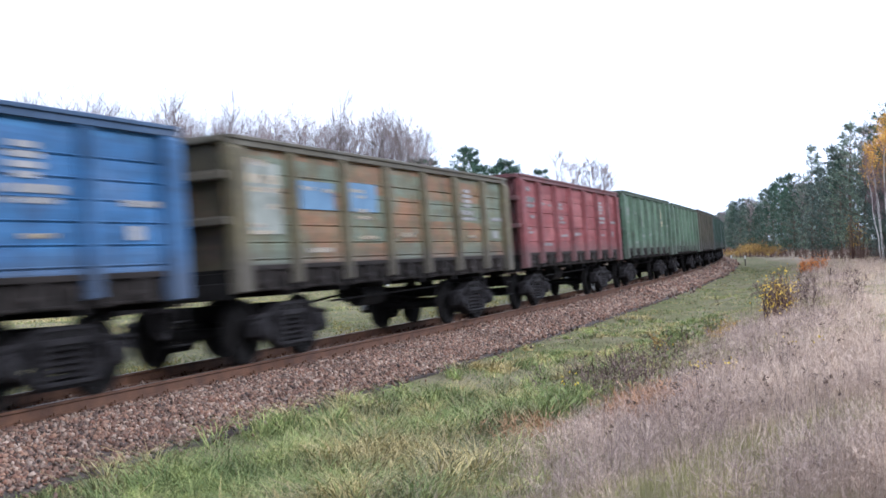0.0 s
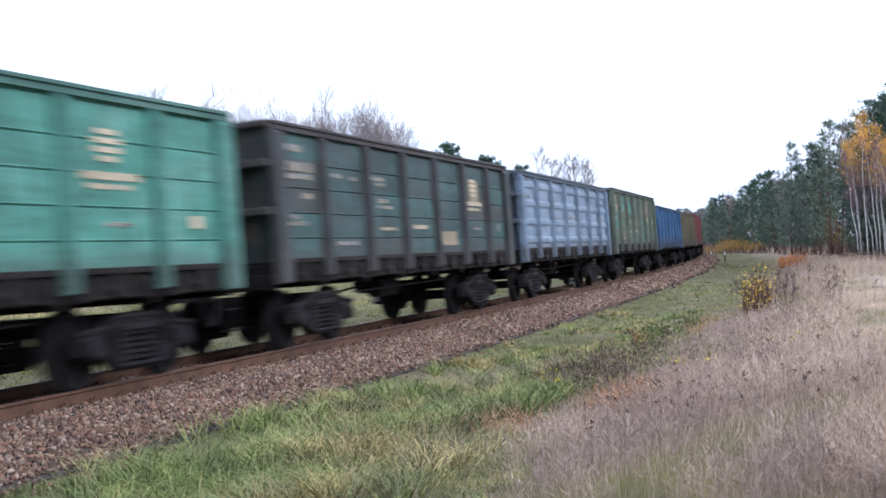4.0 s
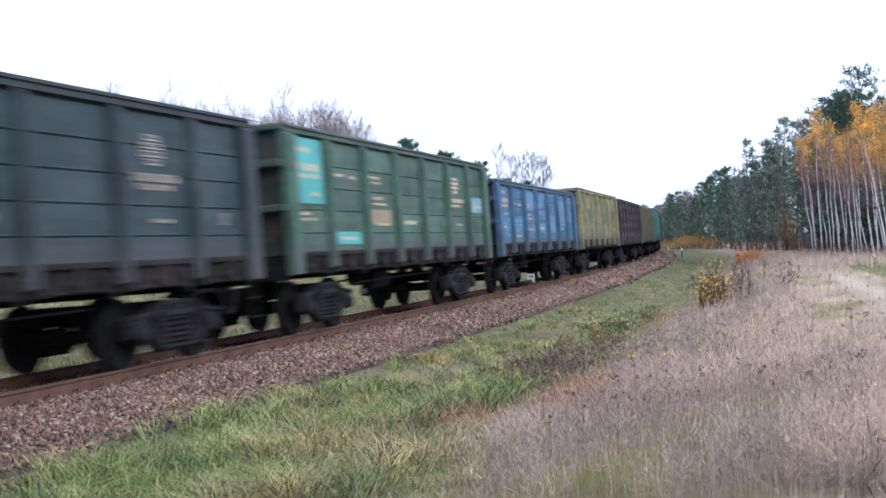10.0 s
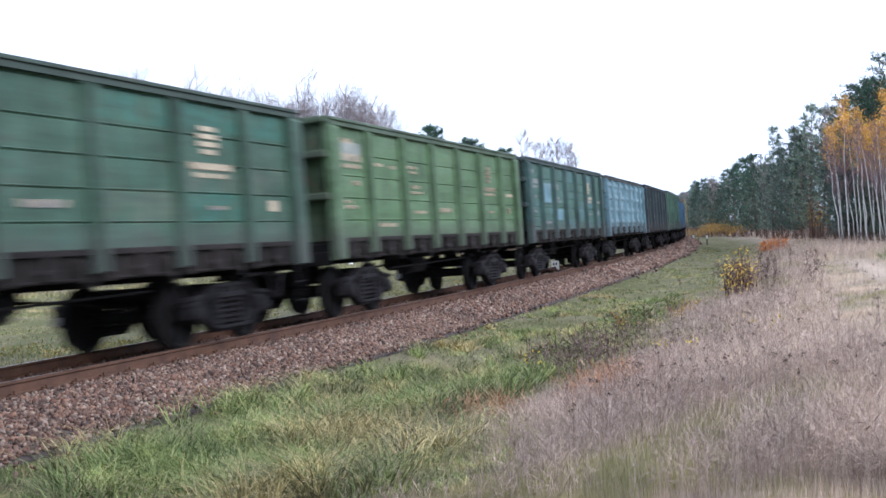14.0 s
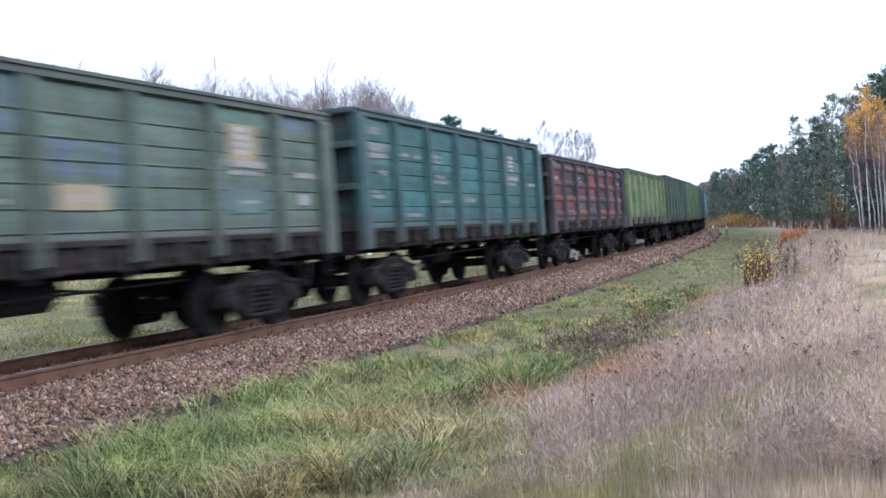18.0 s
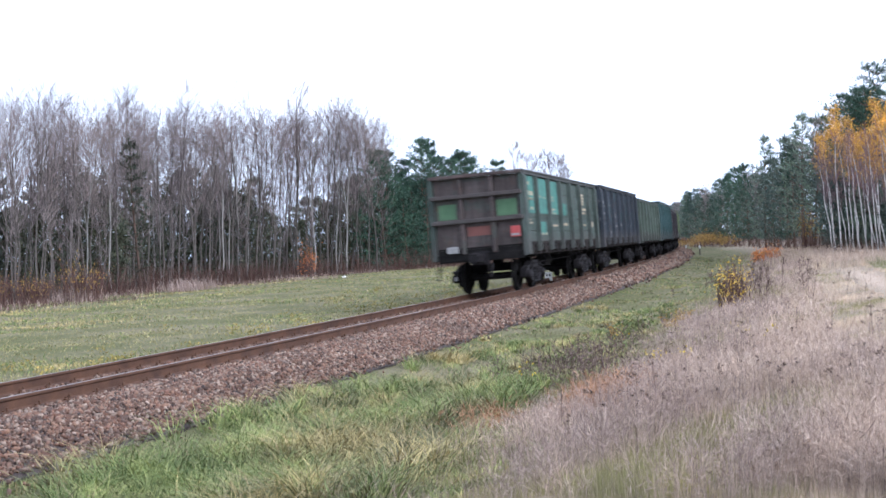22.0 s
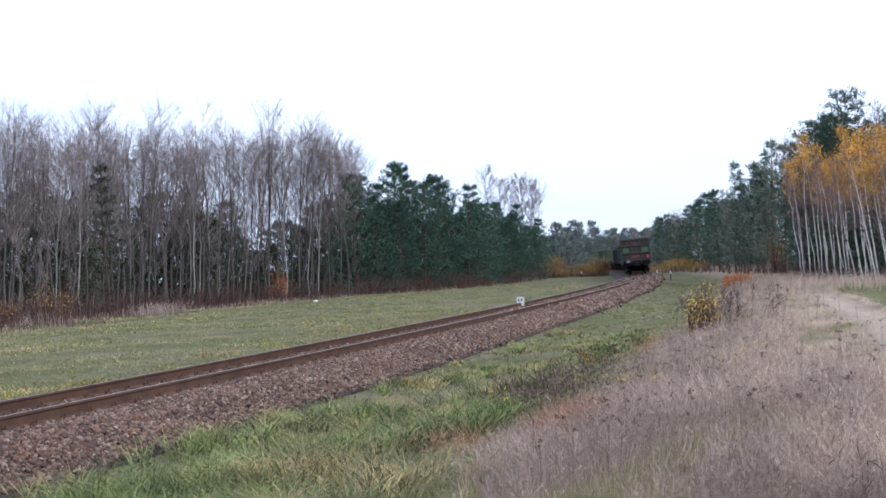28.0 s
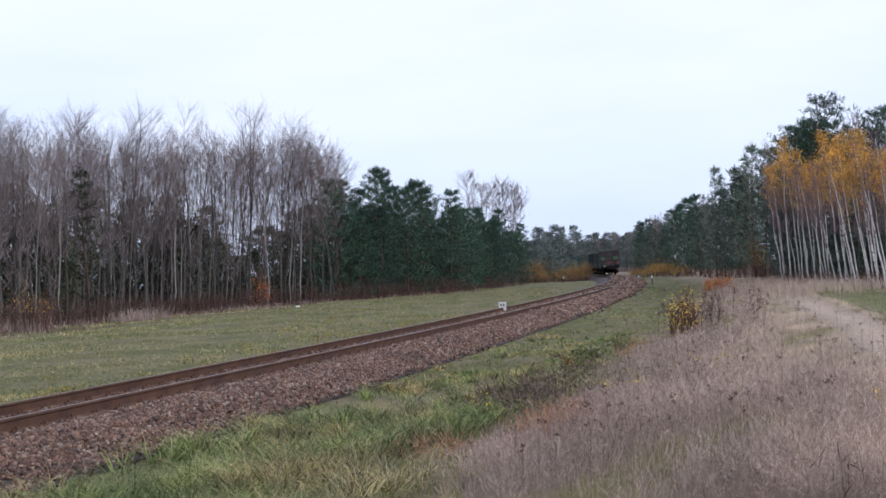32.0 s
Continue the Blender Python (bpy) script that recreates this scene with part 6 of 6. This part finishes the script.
    for me_name, mat, pick, label in (("dead_stalks", STALK_DIM, rng.random(n) < np.clip(0.75 - (o - 8) / 6 - 0.8 * field_tone(x, y, o), 0.05, 0.92), "tall dead weed stalks with feathery mauve heads"), ("straw_stalks", STALK, None, "tall pale straw stalks with seed heads")):
        pick = pick if pick is not None else ~last
        last = pick
        hp = Heap()
        pa, pt, pd = a[pick], tip[pick], d[pick]
        m = len(pa)
        hp.twigs(pa, pt, 0.0009 + 0.00009 * pd)
        for k in range(8):  # side shoots
            u = rng.uniform(0.5, 1.0, (m, 1))
            q = pa + (pt - pa) * u
            e = q + (rng.normal(0, 0.075, (m, 3)) + [0, 0, 0.07]) * np.clip(1.3 - 0.3 * u, 0.4, 1)
            hp.leaves(q, e - q, np.linalg.norm(e - q, axis=1), 0.0015 + 0.00017 * pd, rng)
        stuff(hp.mesh(me_name, mat), label, "weeds")
    # dark stalks in the ditch, russet weeds beside them, a few late yellow flowers
    for me_name, mat, places, count, hgt, spread, label in (
            ("dark_weeds", STALK_DARK, [(3.4, 14.9), (4.1, 15.5), (4.8, 16.0), (5.5, 16.8), (4.5, 14.6)], 46, 0.58, 0.42, "dark brown dead weeds along the shallow ditch"),
            ("russet_weeds", RUSSET, [(5.4, 12.6), (5.9, 13.0), (5.5, 12.1), (4.9, 12.5), (6.3, 13.3), (-0.6, 12.2)], 60, 0.36, 0.22, "russet dried weeds"),
            ("tall_dark_weeds", STALK_DARK, [(12.6, 28), (13.0, 27.4), (13.4, 28.2), (13.9, 27.8), (14.3, 28.6), (14.8, 28), (15.2, 29), (12.8, 26.4), (11.0, 28), (11.6, 27), (12.1, 28.6)], 5, 1.0, 0.45, "tall dark dead weeds with brown heads"),
            ("brown_stalks", STALK_DARK, [(18.6, 7.0), (18.4, 7.15)], 4, 0.48, 0.07, "dark dead flower stalks with flat heads")):
        hp = Heap()
        for b, dd in places:
            cx, cy = spot(b, dd)
            m = count
            px, py = cx + rng.normal(0, spread, m), cy + rng.normal(0, spread, m)
            pa = np.column_stack([px, py, ground_z(px, py) - 0.02])
            hh = hgt * rng.uniform(0.6, 1.15, m)
            pt = pa + np.column_stack([rng.normal(0, 0.16, m) * hh, rng.normal(0, 0.16, m) * hh, hh])
            hp.twigs(pa, pt, 0.003 if dd < 20 else 0.006)
            for k in range(7 if hgt < 0.6 else 9 if hgt < 0.9 else 16):
                u = rng.uniform(0.45, 1.0, (m, 1)) if hgt < 0.7 else rng.uniform(0.86 if hgt < 0.9 else 0.62, 1.0, (m, 1))
                q = pa + (pt - pa) * u
                e = rng.normal(0, 0.05, (m, 3)) + [0, 0, 0.04]
                hp.leaves(q, e, np.linalg.norm(e, axis=1), (0.014 if hgt > 0.5 else 0.009) if dd < 20 else 0.020, rng)
        stuff(hp.mesh(me_name, mat), label, "weeds")
    hp = Heap()  # dead flower heads standing singly over the field
    x, y, d, s, o = wedge(420, 9, 45, 3, 23, rng)
    keep = o > 7.5
    pa = np.column_stack([x[keep], y[keep], ground_z(x[keep], y[keep]) - 0.02])
    m = len(pa)
    pt = pa + np.column_stack([rng.normal(0, 0.05, m), rng.normal(0, 0.05, m), rng.uniform(0.40, 0.68, m)])
    hp.twigs(pa, pt, 0.0028)
    for k in range(9):
        hp.leaves(pt + rng.normal(0, 0.012, (m, 3)), rng.normal(0, 1, (m, 3)) * [1, 1, 0.3], 0.026, 0.016, rng)
    stuff(hp.mesh("dead_flower_heads", STALK_DARK), "dark dead flower heads standing above dry grass", "weeds")
    hp = Heap()
    for b, dd in ((8.0, 15.3), (8.1, 15.4), (9.7, 14.6), (9.6, 14.6), (12.2, 17.5), (7.9, 15.6), (20.8, 10.6), (1.5, 14.5), (6.4, 18.5), (13.4, 16.6)):
        cx, cy = spot(b, dd)
        p = np.column_stack([cx + rng.normal(0, 0.07, 9), cy + rng.normal(0, 0.07, 9), ground_z([cx], [cy])[0] + rng.uniform(0.28, 0.44, 9)])
        hp.leaves(p, rng.normal(size=p.shape), 0.042, 0.03, rng)
    stuff(hp.mesh("yellow_flowers", FLOWER), "few late yellow flowers among dry weeds", "flowers")
    # the meadow beyond the line
    x, y, d, s, o = wedge(150000, 17, 120, -28, 6, rng)
    keep = (o < -2.75 + 0.3 * lumps(x, y, 1.3)) & (forest_left(x, y) < rng.uniform(0.2, 1.0, len(x))) & (lumps(x, y, 2.6, 17) + rng.normal(0, 0.4, len(x)) > -0.45)
    x, y, d, o = x[keep], y[keep], d[keep], o[keep]
    tone = lumps(x, y, 1.0, 3) * 0.5 + lumps(x, y, 3.6, 2) * 0.8 + rng.normal(0, 0.22, len(x)) + 0.35 * np.clip((-o - 13) / 7, 0, 1) - 0.08
    h = np.clip(0.07 + 0.05 * tone + rng.normal(0, 0.02, len(x)), 0.025, 0.2)
    w = 0.006 + 0.0006 * d
    for me_name, mat, pick, label in (("meadow_turf", FIELD_GREEN, tone < 0.2, "short green meadow grass beyond the line"), ("meadow_tufts", TURF_FRESH, (tone >= 0.2) & (tone < 0.62), "fresh green tufts in the meadow"),
                                      ("meadow_straw", TURF_PALE, tone >= 0.62, "yellowed grass in the meadow")):
        n = int(pick.sum())
        stuff(blade_mesh(me_name, x[pick], y[pick], h[pick], w[pick], rng.uniform(0.3, 1.2, n), mat, rng), label, "grass")
    hp = Heap()  # yellow weeds along the far rail
    for _ in range(130):
        s0, o0 = rng.uniform(-16, 30), -2.9 - rng.exponential(1.6)
        cx, cy, _z = beside(s0, o0)
        p = np.column_stack([cx + rng.normal(0, 0.14, 22), cy + rng.normal(0, 0.14, 22), float(ground_z([cx], [cy])[0]) + rng.uniform(0.03, 0.2, 22)])
        hp.leaves(p, rng.normal(size=p.shape), 0.07, 0.045, rng)
    stuff(hp.mesh("yellow_weeds", YELLOW_WEED), "low yellow-leaved weeds beside the far rail", "weeds")
    # a strip of rusty and mauve dead grass before the wood
    x, y, d, s, o = wedge(60000, 40, 160, -28, 6, rng)
    edge = np.interp(s, [-400, 20, 45, 60, 85, 110, 150, 640], [-27, -27, -27, -25, -20, -17, -14, -14])
    gap = (o - edge) / (3.2 + 1.8 * lumps(x, y, 6.0, 41))
    keep = (gap > -0.6) & (gap < 1.0 + rng.normal(0, 0.25, len(x))) & (o < -5.5)
    x, y, d = x[keep], y[keep], d[keep]
    rusty = lumps(x, y, 3.0, 44) + rng.normal(0, 0.4, len(x)) > 0.0
    for me_name, mat, pick, label in (("rusty_grass", SCRUB, rusty, "rusty brown dead grass along the wood"), ("faded_grass", STALK_DIM, ~rusty, "dull mauve dead grass along the wood")):
        n = int(pick.sum())
        stuff(blade_mesh(me_name, x[pick], y[pick], rng.uniform(0.12, 0.45, n), 0.004 + 0.0003 * d[pick], rng.uniform(0.1, 0.9, n), mat, rng), label, "grass")
    # pale tall grass against the wood
    hp_x, hp_y = [], []
    for b, dd in ((-14.9, 69), (-14.3, 70), (-15.6, 68), (-20.5, 60)):
        cx, cy = spot(b, dd)
        hp_x.append(cx + rng.normal(0, 0.6, 170)), hp_y.append(cy + rng.normal(0, 0.5, 170))
    hx, hy = np.concatenate(hp_x), np.concatenate(hp_y)
    stuff(blade_mesh("tall_pale_grass", hx, hy, rng.uniform(0.3, 1.0, len(hx)), np.full(len(hx), 0.025), rng.uniform(0.05, 0.6, len(hx)), STALK_DIM, rng), "tall pale reed grass against the wood", "grass")


sow()


def bed_z(o):
    return np.interp(o, [u for u, _ in BED[:8]], [v for _, v in BED[:8]])


def chips(n, size, rng):
    """Angular stone shapes: cubes knocked out of true, (n, 8, 3)."""
    c = np.array([[i, j, k] for k in (-1, 1) for j in (-1, 1) for i in (-1, 1)], float) * 0.5
    v = c[None] * rng.uniform(0.5, 1.25, (n, 1, 3)) * [1.2, 1.0, 0.75] + rng.normal(0, 0.16, (n, 8, 3))
    q = unit(rng.normal(size=(n, 4)))
    w, x, y, z = q.T
    r = np.stack([np.stack([1 - 2 * (y * y + z * z), 2 * (x * y - z * w), 2 * (x * z + y * w)], 1), np.stack([2 * (x * y + z * w), 1 - 2 * (x * x + z * z), 2 * (y * z - x * w)], 1),
                  np.stack([2 * (x * z - y * w), 2 * (y * z + x * w), 1 - 2 * (x * x + y * y)], 1)], 1)
    return np.einsum("nij,nkj->nki", r, v) * np.asarray(size)[:, None, None]


CHIP_FACES = np.array([[0, 2, 3, 1], [4, 5, 7, 6], [0, 1, 5, 4], [2, 6, 7, 3], [0, 4, 6, 2], [1, 3, 7, 5]])


def line_points(s, o, z):
    x, y, h = np.interp(s, LINE_S, LINE_X), np.interp(s, LINE_S, LINE_Y), np.interp(s, LINE_S, LINE_H)
    q, w = o * math.cos(CANT) - z * math.sin(CANT), o * math.sin(CANT) + z * math.cos(CANT)
    return np.column_stack([x + np.cos(h) * q, y - np.sin(h) * q, w + line_z(s)])


def strew():
    rng = np.random.default_rng(31)
    parts_s, parts_o, parts_d = [], [], []
    for s0, s1, n, size in ((-15, 2, 31000, 0.034), (2, 20, 15000, 0.042), (20, 55, 6500, 0.08), (55, 150, 5000, 0.13)):
        s = rng.uniform(s0, s1, n)
        o = np.where(rng.random(n) < 0.80, np.minimum(0.92 + 1.5 * rng.uniform(0, 1, n) + np.where(rng.random(n) < 0.12, rng.exponential(0.16, n), 0), 3.1), rng.uniform(-0.70, 0.70, n))
        parts_s.append(s), parts_o.append(o), parts_d.append(size * rng.uniform(0.6, 1.4, n))
    s, o, d = np.concatenate(parts_s), np.concatenate(parts_o), np.concatenate(parts_d)
    p = line_points(s, o, np.where(o > 2.38, -0.515, bed_z(o)) + d * rng.uniform(-0.05, 0.55, len(d)))
    v = chips(len(d), d, rng) + p[:, None]
    me = cloud_mesh("ballast_stones", v.reshape(-1, 3), (np.arange(len(d))[:, None, None] * 8 + CHIP_FACES[None]).reshape(-1, 4), STONE)
    ob = new("ballast_stones", me)
    ob.parent = ballast
    tagged(ob, kind="stuff")
    shapes = []
    for k in range(8):
        shapes.append(cloud_mesh("stone", chips(1, [1.0], rng)[0], CHIP_FACES, STONE_ONE))
    for i in range(300):  # the stones that can be told apart on the shoulder
        ss, oo, dd = rng.uniform(-12.5, -3.0), rng.uniform(1.2, 2.5), rng.uniform(0.035, 0.058)
        q = line_points(np.array([ss]), np.array([oo]), bed_z(np.array([oo])) + dd * 0.3)[0]
        st = put("stone", shapes[i % 8], STONE_ONE, ballast, "", pose(*q, *rng.uniform(0, 360, 3)))
        st.scale = (dd, dd, dd)


strew()


# ---- line-side posts ----
def kilometre_post():
    x, y = spot(2.9, 47.0)
    z = float(ground_z([x], [y])[0])
    ob = new("kilometre_post")
    ob.matrix_basis = pose(x, y, z + 0.0, 0, 0, -6)
    tagged(ob, "short white kilometre post with black figures beside the track", "marker post")
    part("post", boxed(-0.06, 0.06, 0.0, 0.10, -0.1, 0.84, bevel=0.012), WHITE, ob)
    part("plate", boxed(-0.15, 0.15, -0.04, 0.0, 0.50, 0.92, bevel=0.01), WHITE, ob)
    for x0, x1, z0, z1 in ((-0.09, -0.035, 0.75, 0.85), (0.02, 0.085, 0.75, 0.85), (-0.03, 0.03, 0.58, 0.66)):
        part("figure", boxed(x0, x1, -0.046, -0.039, z0, z1), INK, ob)


kilometre_post()


def stake(bearing, distance, h, label):
    x, y = spot(bearing, distance)
    ob = new("marker_stake")
    ob.matrix_basis = pose(x, y, float(ground_z([x], [y])[0]), 0, 0, -8)
    tagged(ob, label, "marker post")
    part("shaft", boxed(-0.06, 0.06, -0.06, 0.06, 0, h, bevel=0.02), BARK_GREY, ob)
    part("head", boxed(-0.075, 0.075, -0.075, 0.075, h - 0.28, h + 0.01, bevel=0.02), WHITE, ob)


stake(9.7, 118, 1.0, "short grey stake with a white head beside the line")
stake(10.35, 108, 0.9, "short grey line-side stake with a white head in grass")
stake(6.0, 150, 0.8, "short grey stake with a white head near thickets")


def litter():
    bm = bmesh.new()
    bmesh.ops.create_icosphere(bm, subdivisions=2, radius=0.18)
    for v in bm.verts:
        v.co.z *= 0.5
        v.co *= 1 + 0.25 * noise.noise(v.co * 9)
    ob = part("pale_stone", bm, WHITE, None)
    x, y = spot(-7.3, 82)
    ob.matrix_basis = pose(x, y, float(ground_z([x], [y])[0]) + 0.05)
    tagged(ob, "pale boulder lying in the meadow by the wood", "stone")


litter()


def motions():
    """The train runs through; its wheels turn with it."""
    seconds = [0.5 * i for i in range(65)]
    for k, w in enumerate(TRAIN):
        walk(w, [(t, place_on_line(wagon_at(k, t), 4.325)) for t in seconds])
    # every wheel and axle of the train turns alike: key one of each kind of place, and let its fellows share the keys
    keyed = {}
    for w in TRAIN:
        for b in w.children:
            if not b.name.startswith("bogie"):
                continue
            for ws in b.children:
                if not ws.name.startswith(("wheel", "axle")):
                    continue
                x = round(ws.matrix_basis.translation.x, 3)
                if x not in keyed:
                    turn = [(i / 30.0, math.degrees((wagon_at(0, i / 30.0) - wagon_at(0, 0)) / 0.474)) for i in range(961)]
                    walk(ws, [(t, pose(x, 0, 0.478, 0, a % 360.0, 0)) for t, a in turn])
                    keyed[x] = ws
                else:
                    d = ws.animation_data_create()
                    ws.rotation_mode = "QUATERNION"
                    d.action = keyed[x].animation_data.action
                    d.action_slot = keyed[x].animation_data.action_slot


motions()
